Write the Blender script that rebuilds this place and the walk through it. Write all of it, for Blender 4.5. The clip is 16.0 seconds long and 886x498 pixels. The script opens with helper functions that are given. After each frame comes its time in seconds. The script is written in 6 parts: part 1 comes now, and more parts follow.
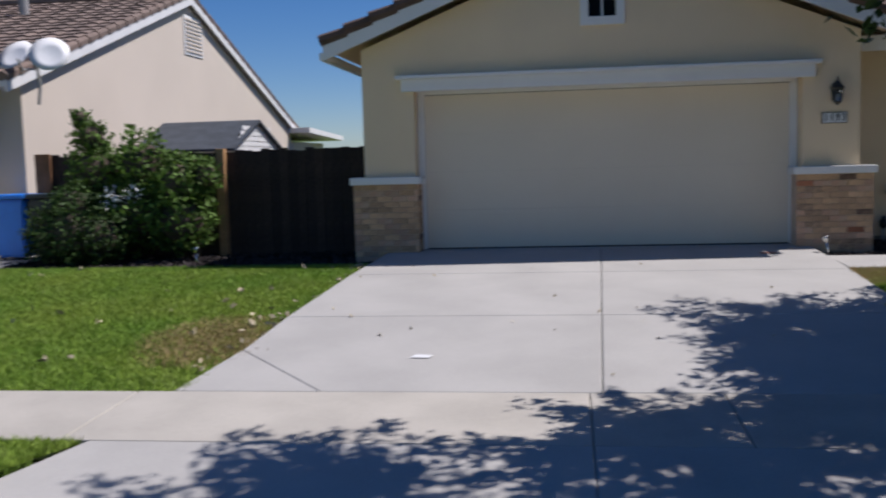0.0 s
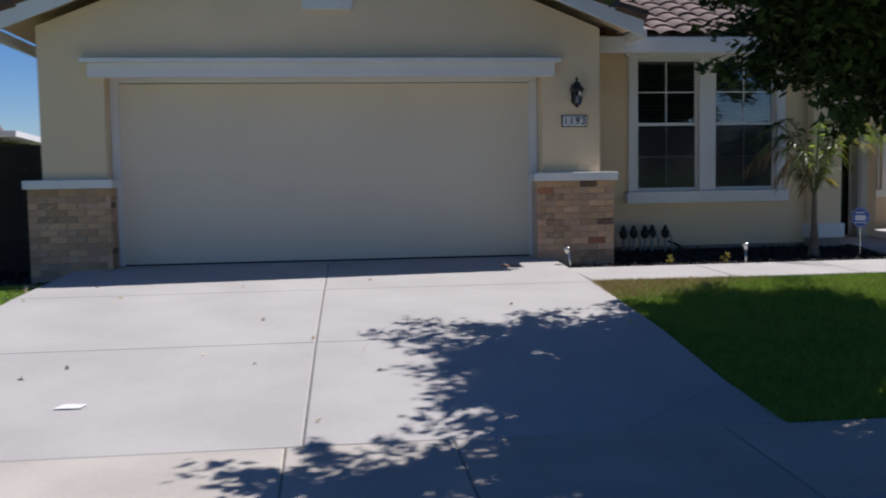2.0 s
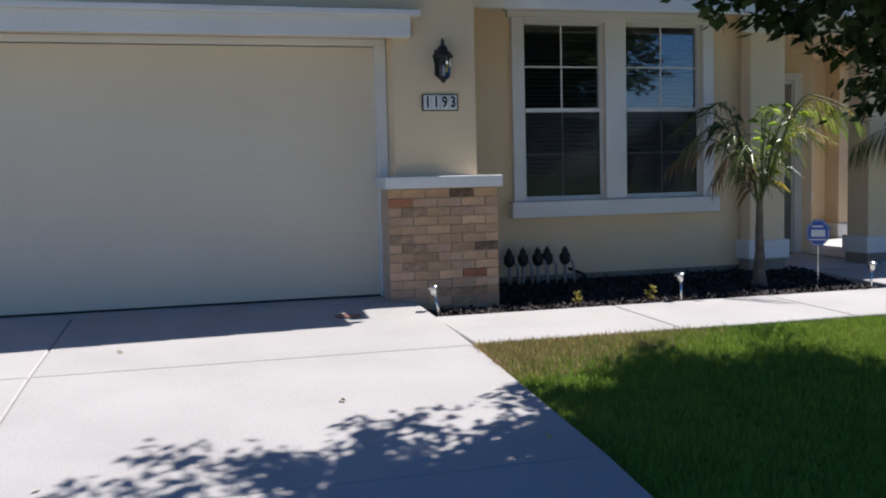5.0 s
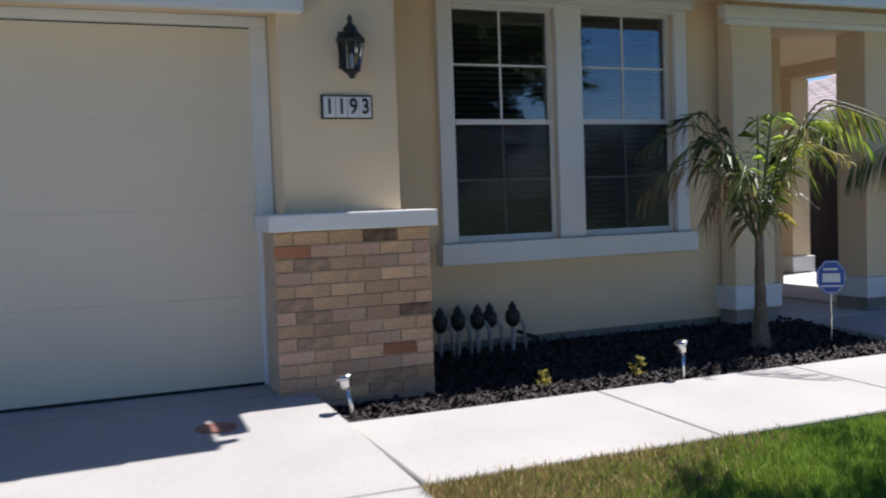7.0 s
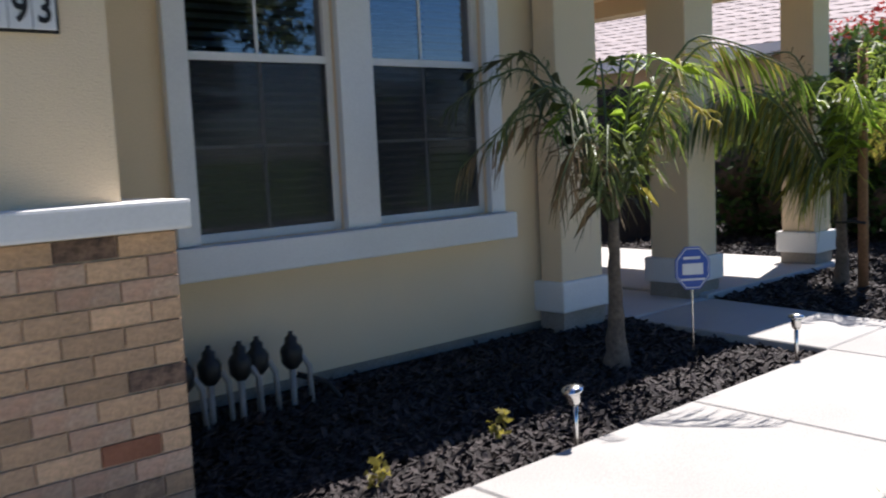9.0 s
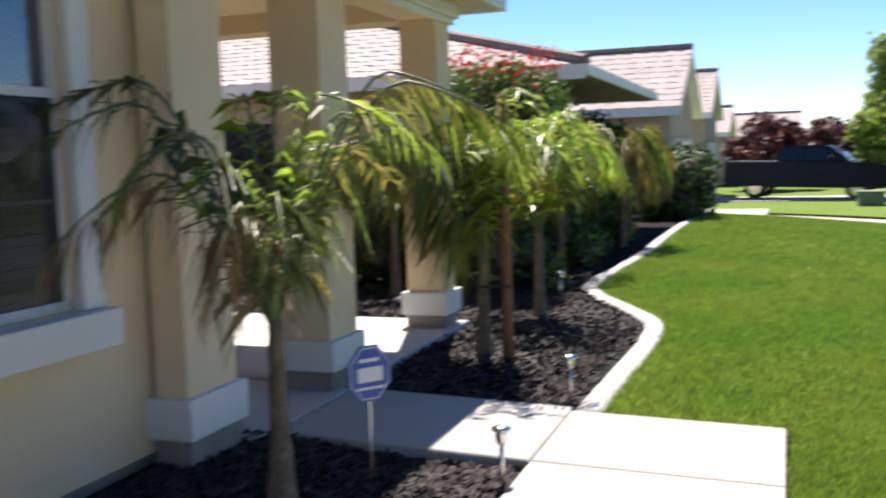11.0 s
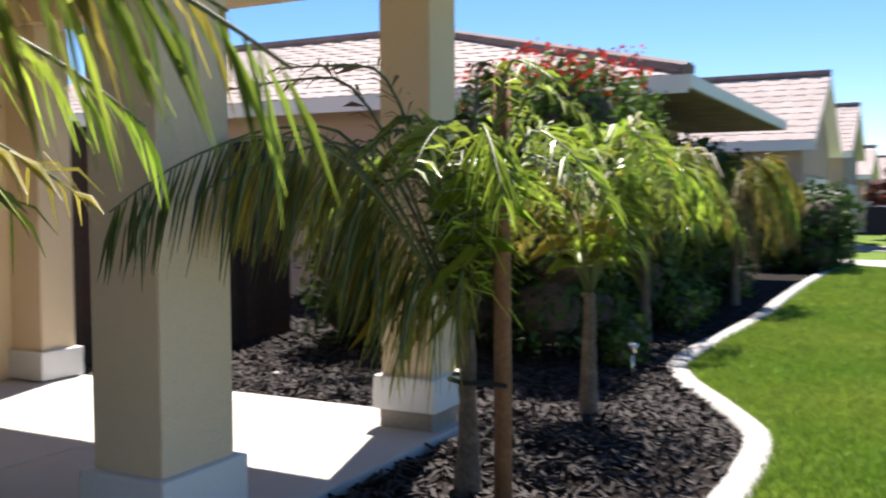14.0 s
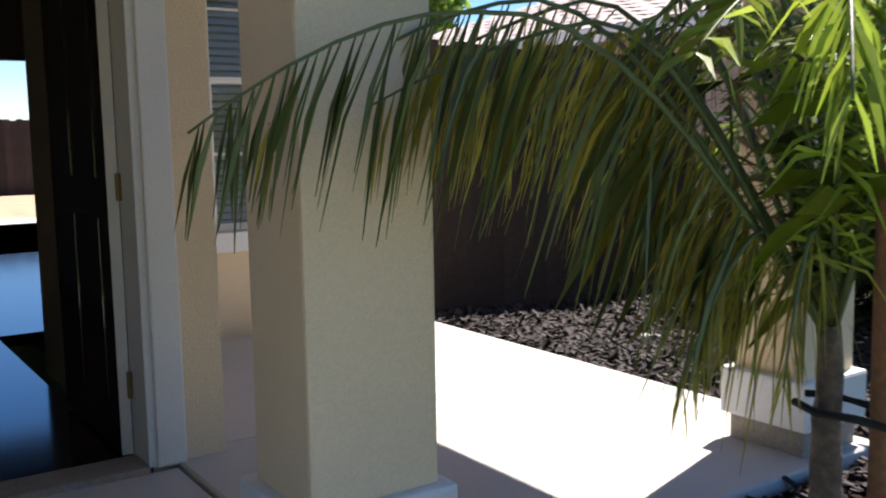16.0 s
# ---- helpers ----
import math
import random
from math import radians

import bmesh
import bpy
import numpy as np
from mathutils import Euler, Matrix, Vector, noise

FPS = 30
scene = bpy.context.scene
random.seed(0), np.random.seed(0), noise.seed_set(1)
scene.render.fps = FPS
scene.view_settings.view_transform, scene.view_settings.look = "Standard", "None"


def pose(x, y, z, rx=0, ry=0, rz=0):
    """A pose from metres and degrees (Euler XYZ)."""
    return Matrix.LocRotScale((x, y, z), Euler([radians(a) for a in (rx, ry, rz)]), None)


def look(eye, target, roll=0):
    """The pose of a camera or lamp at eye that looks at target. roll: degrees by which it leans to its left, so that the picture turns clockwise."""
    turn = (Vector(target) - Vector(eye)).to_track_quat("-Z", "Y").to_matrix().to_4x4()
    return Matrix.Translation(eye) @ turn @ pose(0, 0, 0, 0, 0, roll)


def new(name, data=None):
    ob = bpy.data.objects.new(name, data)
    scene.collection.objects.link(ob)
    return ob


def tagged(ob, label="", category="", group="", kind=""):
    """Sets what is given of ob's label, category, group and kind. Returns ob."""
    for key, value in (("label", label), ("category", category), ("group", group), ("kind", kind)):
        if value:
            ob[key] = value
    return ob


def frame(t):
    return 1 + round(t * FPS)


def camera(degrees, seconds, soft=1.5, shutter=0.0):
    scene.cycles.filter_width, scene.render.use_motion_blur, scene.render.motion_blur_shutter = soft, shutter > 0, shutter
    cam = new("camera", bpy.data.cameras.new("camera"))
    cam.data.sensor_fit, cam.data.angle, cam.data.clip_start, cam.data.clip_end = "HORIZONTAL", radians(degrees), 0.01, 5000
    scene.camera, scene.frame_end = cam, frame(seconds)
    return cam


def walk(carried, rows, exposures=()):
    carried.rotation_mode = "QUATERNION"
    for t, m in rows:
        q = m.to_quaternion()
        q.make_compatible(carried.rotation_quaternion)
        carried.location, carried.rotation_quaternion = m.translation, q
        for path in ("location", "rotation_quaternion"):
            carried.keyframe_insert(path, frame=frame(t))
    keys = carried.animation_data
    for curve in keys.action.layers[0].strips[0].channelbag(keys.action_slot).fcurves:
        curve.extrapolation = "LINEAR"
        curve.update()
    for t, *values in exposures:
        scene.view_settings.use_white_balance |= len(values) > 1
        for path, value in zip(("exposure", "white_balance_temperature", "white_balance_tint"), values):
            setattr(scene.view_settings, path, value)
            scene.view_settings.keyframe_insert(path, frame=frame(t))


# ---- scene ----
cam = camera(50.2, 16.0, 2.0, 0.5)
PATH = [
    (0, (-0.492, -13.127, 1.205), (-0.754, -11.153, 1.023), -1.6),
    (0.5, (-0.431, -12.795, 1.15), (-0.522, -10.805, 0.972), -1.2),
    (1, (-0.394, -12.326, 1.073), (-0.356, -10.333, 0.907), -0.9),
    (1.5, (-0.267, -11.956, 1.042), (-0.115, -9.968, 0.88), -0.8),
    (2, (-0.092, -11.532, 1.016), (0.155, -9.554, 0.86), -0.9),
    (2.5, (0.042, -11.048, 1.042), (0.378, -9.083, 0.883), -0.8),
    (3, (0.243, -10.38, 0.96), (0.644, -8.427, 0.813), -0.7),
    (5.5, (0.89, -7.52, 1.046), (1.443, -5.604, 0.894), -1.4),
    (6.5, (1.104, -6.367, 1.078), (1.758, -4.481, 0.956), -1.4),
    (7, (1.258, -5.678, 1.08), (2.032, -3.837, 0.975), -2.0),
    (7.5, (1.383, -5.051, 1.109), (2.303, -3.28, 0.981), -2.4),
    (8, (1.539, -4.436, 1.112), (2.608, -2.754, 0.945), -2.5),
    (10.5, (2.553, -2.281, 1.29), (4.298, -1.325, 1.086), -2.3),
    (11, (2.887, -2.059, 1.334), (4.757, -1.374, 1.145), -1.7),
    (11.5, (3.422, -1.828, 1.316), (5.385, -1.475, 1.16), -0.8),
    (12, (3.719, -1.729, 1.33), (5.704, -1.529, 1.191), 0.7),
    (12.5, (4.165, -1.757, 1.275), (6.132, -1.425, 1.139), 0.0),
    (13, (4.762, -1.659, 1.278), (6.701, -1.193, 1.135), 0.5),
    (13.5, (5.152, -1.686, 1.192), (7.04, -1.035, 1.084), -0.6),
    (14, (5.470, -1.850, 1.235), (7.242, -0.929, 1.130), -0.3),
    (14.5, (5.975, -1.930, 1.271), (7.547, -0.700, 1.136), -0.8),
    (15, (6.343, -1.810, 1.251), (7.715, -0.370, 1.040), -0.9),
    (15.5, (6.660, -1.641, 1.203), (7.892, -0.086, 0.972), -1.1),
    (16, (6.910, -1.516, 1.187), (8.029, 0.124, 0.948), -1.0),
]
walk(cam, [(t, look(eye, target, roll)) for t, eye, target, roll in PATH],
     exposures=[(0.0, 0.12, 6100, 17), (3.0, 0.42, 6100, 17), (5.5, 0.74, 6100, 16), (8.0, 0.88, 6150, 16), (10.5, 1.24, 6600, 14), (12.0, 1.38, 6800, 13), (14.0, 1.32, 6700, 14), (16.0, 1.48, 6600, 15)])

# ---- daylight ----
SUN_TO = Vector((0.61, 0.19, 1.0)).normalized()
world = bpy.data.worlds.new("sky")
scene.world = world
world.use_nodes = True
wn = world.node_tree.nodes
sky = wn.new("ShaderNodeTexSky")
sky.sky_type = "NISHITA"
sky.sun_disc = False
sky.sun_elevation = math.asin(SUN_TO.z)
sky.sun_rotation = math.atan2(SUN_TO.x, SUN_TO.y)
sky.air_density, sky.dust_density, sky.ozone_density = 0.8, 0.35, 4.0
deep = wn.new("ShaderNodeHueSaturation")
deep.inputs["Hue"].default_value = 0.505
deep.inputs["Saturation"].default_value = 1.3
world.node_tree.links.new(sky.outputs[0], deep.inputs["Color"])
world.node_tree.links.new(deep.outputs[0], wn["Background"].inputs[0])
wn["Background"].inputs[1].default_value = 0.077
sun = new("sun", bpy.data.lights.new("sun", "SUN"))
sun.data.energy, sun.data.angle, sun.data.color = 4.9, radians(0.53), (1.0, 0.95, 0.87)
sun.matrix_world = look(SUN_TO * 60, (0, 0, 0))


# ---- materials ----
def material(name, color, rough=0.8, metal=0.0, var=0.15, scale=3.0, fine=60.0, bump=0.2, color2=None, island=0.0,
             spec=0.5, trans=0.0, objvar=0.0):
    """A surface with a broad stain, a fine grain and a little relief."""
    m = bpy.data.materials.new(name)
    m.use_nodes = True
    t = m.node_tree
    b = t.nodes["Principled BSDF"]
    b.inputs["Roughness"].default_value, b.inputs["Metallic"].default_value = rough, metal
    b.inputs["Specular IOR Level"].default_value = spec
    co = t.nodes.new("ShaderNodeTexCoord")
    big, small = t.nodes.new("ShaderNodeTexNoise"), t.nodes.new("ShaderNodeTexNoise")
    big.inputs["Scale"].default_value, big.inputs["Detail"].default_value = scale, 4
    small.inputs["Scale"].default_value, small.inputs["Detail"].default_value = fine, 3
    t.links.new(co.outputs["Object"], big.inputs["Vector"])
    t.links.new(co.outputs["Object"], small.inputs["Vector"])
    ramp = t.nodes.new("ShaderNodeMix")
    ramp.data_type = "RGBA"
    c = Vector(color)
    d = Vector(color2) if color2 else c * (1 - var)
    ramp.inputs["A"].default_value = (*c, 1)
    ramp.inputs["B"].default_value = (*d, 1)
    sharp = t.nodes.new("ShaderNodeMapRange")
    sharp.inputs["From Min"].default_value, sharp.inputs["From Max"].default_value = 0.35, 0.65
    t.links.new(big.outputs["Fac"], sharp.inputs["Value"])
    t.links.new(sharp.outputs["Result"], ramp.inputs["Factor"])
    hsv = t.nodes.new("ShaderNodeHueSaturation")
    grain = t.nodes.new("ShaderNodeMapRange")
    grain.inputs["From Min"].default_value, grain.inputs["From Max"].default_value = 0.3, 0.7
    grain.inputs["To Min"].default_value, grain.inputs["To Max"].default_value = 1 - var * 0.7, 1 + var * 0.5
    t.links.new(small.outputs["Fac"], grain.inputs["Value"])
    last = grain.outputs["Result"]
    if island or objvar:
        src = t.nodes.new("ShaderNodeNewGeometry") if island else t.nodes.new("ShaderNodeObjectInfo")
        out = src.outputs["Random Per Island"] if island else src.outputs["Random"]
        amount = island or objvar
        spread = t.nodes.new("ShaderNodeMapRange")
        spread.inputs["To Min"].default_value, spread.inputs["To Max"].default_value = 1 - amount, 1 + amount
        t.links.new(out, spread.inputs["Value"])
        mul = t.nodes.new("ShaderNodeMath")
        mul.operation = "MULTIPLY"
        t.links.new(last, mul.inputs[0])
        t.links.new(spread.outputs["Result"], mul.inputs[1])
        last = mul.outputs[0]
    t.links.new(last, hsv.inputs["Value"])
    t.links.new(ramp.outputs["Result"], hsv.inputs["Color"])
    t.links.new(hsv.outputs["Color"], b.inputs["Base Color"])
    if bump:
        bp = t.nodes.new("ShaderNodeBump")
        bp.inputs["Strength"].default_value, bp.inputs["Distance"].default_value = bump, 0.01
        t.links.new(small.outputs["Fac"], bp.inputs["Height"])
        t.links.new(bp.outputs["Normal"], b.inputs["Normal"])
    if trans:
        tr = t.nodes.new("ShaderNodeBsdfTranslucent")
        t.links.new(hsv.outputs["Color"], tr.inputs["Color"])
        mix = t.nodes.new("ShaderNodeMixShader")
        mix.inputs[0].default_value = trans
        t.links.new(b.outputs[0], mix.inputs[1])
        t.links.new(tr.outputs[0], mix.inputs[2])
        t.links.new(mix.outputs[0], t.nodes["Material Output"].inputs["Surface"])
    return m


STUCCO = material("stucco", (0.80, 0.63, 0.42), 0.92, var=0.08, scale=0.9, fine=140, bump=0.45)
STUCCO_N = material("neighbour_stucco", (0.62, 0.54, 0.45), 0.92, var=0.06, scale=0.5, fine=120, bump=0.3)
STUCCO_R = material("far_stucco", (0.42, 0.33, 0.27), 0.92, var=0.06, scale=0.5, fine=90, bump=0.3)
FOOTING = material("footing", (0.36, 0.31, 0.26), 0.95, var=0.25, scale=3, fine=80, bump=0.4)
WHITE = material("white_paint", (0.74, 0.73, 0.71), 0.55, var=0.06, scale=2, fine=80, bump=0.08)
DOOR_PAINT = material("garage_door_paint", (0.74, 0.64, 0.50), 0.6, var=0.05, scale=0.8, fine=70, bump=0.15)
CONCRETE = material("concrete", (0.40, 0.385, 0.36), 0.9, var=0.12, scale=1.2, fine=90, bump=0.25, objvar=0.03)
WALK = material("pavement_concrete", (0.42, 0.39, 0.34), 0.9, var=0.14, scale=1.6, fine=90, bump=0.25, objvar=0.03)
PORCH = material("porch_concrete", (0.52, 0.50, 0.47), 0.9, var=0.08, scale=1.5, fine=90, bump=0.2)
KERB = material("kerb_concrete", (0.46, 0.45, 0.43), 0.9, var=0.2, scale=5, fine=60, bump=0.4)
ASPHALT = material("asphalt", (0.25, 0.255, 0.265), 0.95, var=0.2, scale=0.6, fine=90, bump=0.3)
SOIL = material("soil", (0.02, 0.016, 0.014), 1.0, var=0.4, scale=6, fine=50, bump=0.8, spec=0.1)
DRY_SOIL = material("dry_soil", (0.42, 0.30, 0.20), 1.0, var=0.2, scale=3, fine=40, bump=0.4, spec=0.1)
BARK = material("dyed_bark", (0.048, 0.039, 0.038), 0.72, var=0.4, scale=8, fine=60, bump=0.6, island=0.7, spec=0.2)
TURF = material("turf", (0.10, 0.17, 0.03), 1.0, var=0.35, scale=1.2, fine=50, bump=0.8, color2=(0.13, 0.19, 0.035), spec=0.1)
GRASS = material("grass_blades", (0.19, 0.32, 0.04), 0.6, var=0.2, scale=0.7, fine=8, bump=0, color2=(0.27, 0.36, 0.055), island=0.35, spec=0.3, trans=0.27)
DRY_GRASS = material("dry_grass", (0.44, 0.33, 0.15), 0.8, var=0.2, scale=2, fine=10, bump=0, island=0.3, trans=0.2)
BRICK = material("brick", (0.60, 0.38, 0.22), 0.92, var=0.28, scale=7, fine=70, bump=0.7, color2=(0.46, 0.30, 0.18), objvar=0.3)
BRICK_PINK = material("pink_brick", (0.54, 0.31, 0.20), 0.92, var=0.28, scale=7, fine=70, bump=0.7, color2=(0.50, 0.36, 0.25), objvar=0.22)
BRICK_BURNT = material("burnt_brick", (0.20, 0.13, 0.09), 0.92, var=0.35, scale=14, fine=70, bump=0.8, color2=(0.44, 0.29, 0.18), objvar=0.15)
BRICK_DARK = material("dark_brick", (0.07, 0.045, 0.035), 0.92, color2=(0.24, 0.15, 0.10), var=0.3, scale=18, fine=70, bump=0.6, objvar=0.2)
BRICK_RED = material("red_brick", (0.42, 0.17, 0.09), 0.92, var=0.2, scale=8, fine=70, bump=0.6, objvar=0.15)
MORTAR = material("mortar", (0.62, 0.46, 0.33), 0.95, var=0.2, scale=6, fine=80, bump=0.5)
TILE_DARK = material("roof_tile_brown", (0.12, 0.075, 0.055), 0.9, var=0.3, scale=3, fine=40, bump=0.3)
TILE_N = material("roof_tile_taupe", (0.22, 0.16, 0.13), 0.9, var=0.3, scale=2, fine=40, bump=0.3, island=0.15)
TILE_PINK = material("roof_tile_pink", (0.42, 0.35, 0.325), 0.9, var=0.2, scale=2, fine=30, bump=0.3)
TILE_RIDGE = material("ridge_tile", (0.24, 0.17, 0.15), 0.9, var=0.3, scale=3, fine=40, bump=0.3)
FENCE = material("weathered_board", (0.055, 0.034, 0.024), 0.9, var=0.35, scale=3, fine=25, bump=0.4, objvar=0.3)
POST = material("raw_pine", (0.48, 0.27, 0.12), 0.8, var=0.25, scale=4, fine=40, bump=0.3)
STAKE = material("lodgepole", (0.27, 0.125, 0.055), 0.85, var=0.3, scale=6, fine=50, bump=0.3)
PALM_TRUNK = material("palm_trunk", (0.20, 0.15, 0.11), 0.95, var=0.4, scale=9, fine=45, bump=0.8)
FROND = material("palm_leaflet", (0.20, 0.31, 0.04), 0.35, var=0.2, scale=2, fine=20, bump=0, island=0.4, trans=0.45, color2=(0.29, 0.36, 0.055))
FROND_Y = material("yellow_leaflet", (0.36, 0.31, 0.06), 0.5, var=0.2, scale=2, fine=20, bump=0, island=0.3, trans=0.45)
FROND_DRY = material("dry_leaflet", (0.30, 0.20, 0.10), 0.7, var=0.3, scale=3, fine=20, bump=0, island=0.3, trans=0.2)
FROND_DARK = material("dull_leaflet", (0.13, 0.16, 0.045), 0.38, var=0.2, scale=2, fine=20, bump=0, island=0.4, trans=0.3)
FROND_OLIVE = material("olive_leaflet", (0.29, 0.30, 0.04), 0.4, var=0.2, scale=2, fine=20, bump=0, island=0.5, trans=0.4, color2=(0.38, 0.33, 0.05))
FROND_BRIGHT = material("bright_leaflet", (0.27, 0.44, 0.045), 0.28, var=0.2, scale=2, fine=20, bump=0, island=0.4, trans=0.5, color2=(0.38, 0.48, 0.06))
RACHIS = material("frond_stem", (0.11, 0.14, 0.05), 0.5, var=0.2, scale=5, fine=30, bump=0.1)
LEAF_STREET = material("street_tree_leaf", (0.20, 0.30, 0.055), 0.5, var=0.2, scale=1, fine=10, bump=0, island=0.4, trans=0.5, color2=(0.28, 0.36, 0.07))
# near-black green: shade of the crown's backlit underside is put into the colour
LEAF_BACKLIT = material("backlit_tree_leaf", (0.025, 0.040, 0.014), 0.65, spec=0.12, var=0.2, scale=1, fine=10, bump=0, island=0.45, trans=0.06, color2=(0.048, 0.075, 0.018))
LEAF_HEDGE = material("hedge_leaf", (0.05, 0.095, 0.022), 0.6, spec=0.25, var=0.25, scale=1.5, fine=10, bump=0, island=0.5, trans=0.25)
LEAF_SHRUB = material("shrub_leaf", (0.11, 0.19, 0.035), 0.65, spec=0.25, var=0.25, scale=1.5, fine=10, bump=0, island=0.5, trans=0.3)
LEAF_RED = material("maroon_leaf", (0.13, 0.035, 0.025), 0.6, var=0.3, scale=1.5, fine=10, bump=0, island=0.5, trans=0.2)
FLOWER = material("red_flower", (0.55, 0.05, 0.035), 0.6, var=0.3, scale=3, fine=10, bump=0, island=0.4, trans=0.3)
TWIG = material("tree_bark", (0.11, 0.08, 0.06), 0.95, var=0.35, scale=6, fine=30, bump=0.7)
BLACK_METAL = material("black_metal", (0.02, 0.02, 0.02), 0.5, metal=0.3, var=0.2, fine=40, bump=0.1)
STEEL = material("brushed_steel", (0.72, 0.71, 0.69), 0.22, metal=1.0, var=0.08, fine=60, bump=0.05)
PLATE = material("plate_white", (0.74, 0.74, 0.74), 0.4, var=0.04, fine=30, bump=0.03)
INK = material("black_numeral", (0.015, 0.015, 0.018), 0.5, var=0.2, fine=30, bump=0)
BLUE_SIGN = material("sign_blue", (0.03, 0.09, 0.40), 0.4, var=0.1, fine=30, bump=0)
BLUE_BIN = material("bin_blue", (0.01, 0.20, 0.75), 0.45, var=0.1, fine=40, bump=0.05)
DARK_BIN = material("bin_dark", (0.02, 0.035, 0.045), 0.5, var=0.2, fine=40, bump=0.05)
RUBBER = material("rubber", (0.02, 0.02, 0.02), 0.8, var=0.2, fine=40, bump=0.1)
TRUCK_PAINT = material("navy_paint", (0.008, 0.011, 0.026), 0.5, metal=0.0, spec=0.2, var=0.1, fine=10, bump=0)
CAR_PAINT = material("silver_paint", (0.55, 0.60, 0.66), 0.25, metal=0.6, var=0.05, fine=10, bump=0)
DARK_GLASS = material("dark_glass", (0.01, 0.012, 0.015), 0.05, var=0.1, fine=10, bump=0)
# wall colour darkened to stand for the rooms' lack of light
INTERIOR_DIM = material("dimmed_room_wall", (0.14, 0.12, 0.10), 0.9, var=0.1, fine=40, bump=0.05)
DARK_WOOD = material("dark_wood", (0.035, 0.020, 0.014), 0.10, spec=0.8, var=0.3, scale=4, fine=40, bump=0.02)
BLIND = material("blind_slat", (0.72, 0.71, 0.69), 0.5, var=0.05, fine=30, bump=0)
SHED_ROOF = material("shed_shingle", (0.05, 0.06, 0.075), 0.9, var=0.3, scale=4, fine=40, bump=0.4)
PIPE_GREY = material("pipe_grey", (0.32, 0.31, 0.30), 0.6, var=0.2, fine=40, bump=0.1)
TERRACOTTA = material("cleanout_lid", (0.36, 0.17, 0.12), 0.8, var=0.25, scale=10, fine=60, bump=0.2)
UTILITY = material("utility_green", (0.16, 0.20, 0.15), 0.7, var=0.15, fine=30, bump=0.05)
BRASS = material("aged_brass", (0.30, 0.22, 0.10), 0.4, metal=0.9, var=0.2, fine=40, bump=0.1)
DEBRIS = material("pale_leaf_litter", (0.50, 0.42, 0.28), 0.8, var=0.3, fine=30, bump=0, island=0.3)

GLASS = bpy.data.materials.new("window_glass")
GLASS.use_nodes = True
gb = GLASS.node_tree.nodes["Principled BSDF"]
gb.inputs["Roughness"].default_value, gb.inputs["IOR"].default_value = 0.02, 2.1
gb.inputs["Transmission Weight"].default_value = 1.0
gb.inputs["Base Color"].default_value = (0.34, 0.38, 0.42, 1)

CLEAR_GLASS = GLASS.copy()
CLEAR_GLASS.name = "clear_glass"
CLEAR_GLASS.node_tree.nodes["Principled BSDF"].inputs["IOR"].default_value = 1.3
CLEAR_GLASS.node_tree.nodes["Principled BSDF"].inputs["Base Color"].default_value = (0.75, 0.80, 0.82, 1)

SCREEN = bpy.data.materials.new("insect_screen")
SCREEN.use_nodes = True
sb = SCREEN.node_tree.nodes["Principled BSDF"]
sb.inputs["Base Color"].default_value = (0.03, 0.03, 0.033, 1)
sb.inputs["Roughness"].default_value, sb.inputs["Alpha"].default_value = 0.7, 0.45


# ---- builders ----
def box(bm, x0, x1, y0, y1, z0, z1, bevel=0.0):
    vs = [bm.verts.new((x, y, z)) for x in (x0, x1) for y in (y0, y1) for z in (z0, z1)]
    idx = ((0, 1, 3, 2), (4, 6, 7, 5), (0, 4, 5, 1), (2, 3, 7, 6), (0, 2, 6, 4), (1, 5, 7, 3))
    fs = [bm.faces.new([vs[i] for i in f]) for f in idx]
    if bevel:
        es = list({e for f in fs for e in f.edges})
        bmesh.ops.bevel(bm, geom=es, offset=bevel, segments=2, affect="EDGES", profile=0.6)
    return bm


def prism(bm, poly, z0, z1):
    """A plain column over a flat outline; z0 and z1 are heights or functions of x, y."""
    lo = z0 if callable(z0) else (lambda x, y: z0)
    hi = z1 if callable(z1) else (lambda x, y: z1)
    a = [bm.verts.new((x, y, lo(x, y))) for x, y in poly]
    b = [bm.verts.new((x, y, hi(x, y))) for x, y in poly]
    n = len(poly)
    bm.faces.new(b)
    bm.faces.new(a[::-1])
    for i in range(n):
        bm.faces.new((a[i], a[(i + 1) % n], b[(i + 1) % n], b[i]))
    return bm


def rod(bm, pts, radii, sides=8):
    """A tapered tube through the points."""
    rings = []
    for i, p in enumerate(pts):
        p = Vector(p)
        ahead = (Vector(pts[min(i + 1, len(pts) - 1)]) - Vector(pts[max(i - 1, 0)])).normalized()
        side = ahead.cross(Vector((0.13, 0.97, 0.2))).normalized()
        up = ahead.cross(side)
        r = radii[i] if isinstance(radii, (list, tuple)) else radii
        rings.append([bm.verts.new(p + r * (math.cos(a) * side + math.sin(a) * up)) for a in [2 * math.pi * k / sides for k in range(sides)]])
    for a, b in zip(rings, rings[1:]):
        for k in range(sides):
            bm.faces.new((a[k], a[(k + 1) % sides], b[(k + 1) % sides], b[k]))
    bm.faces.new(rings[0][::-1])
    bm.faces.new(rings[-1])
    return bm


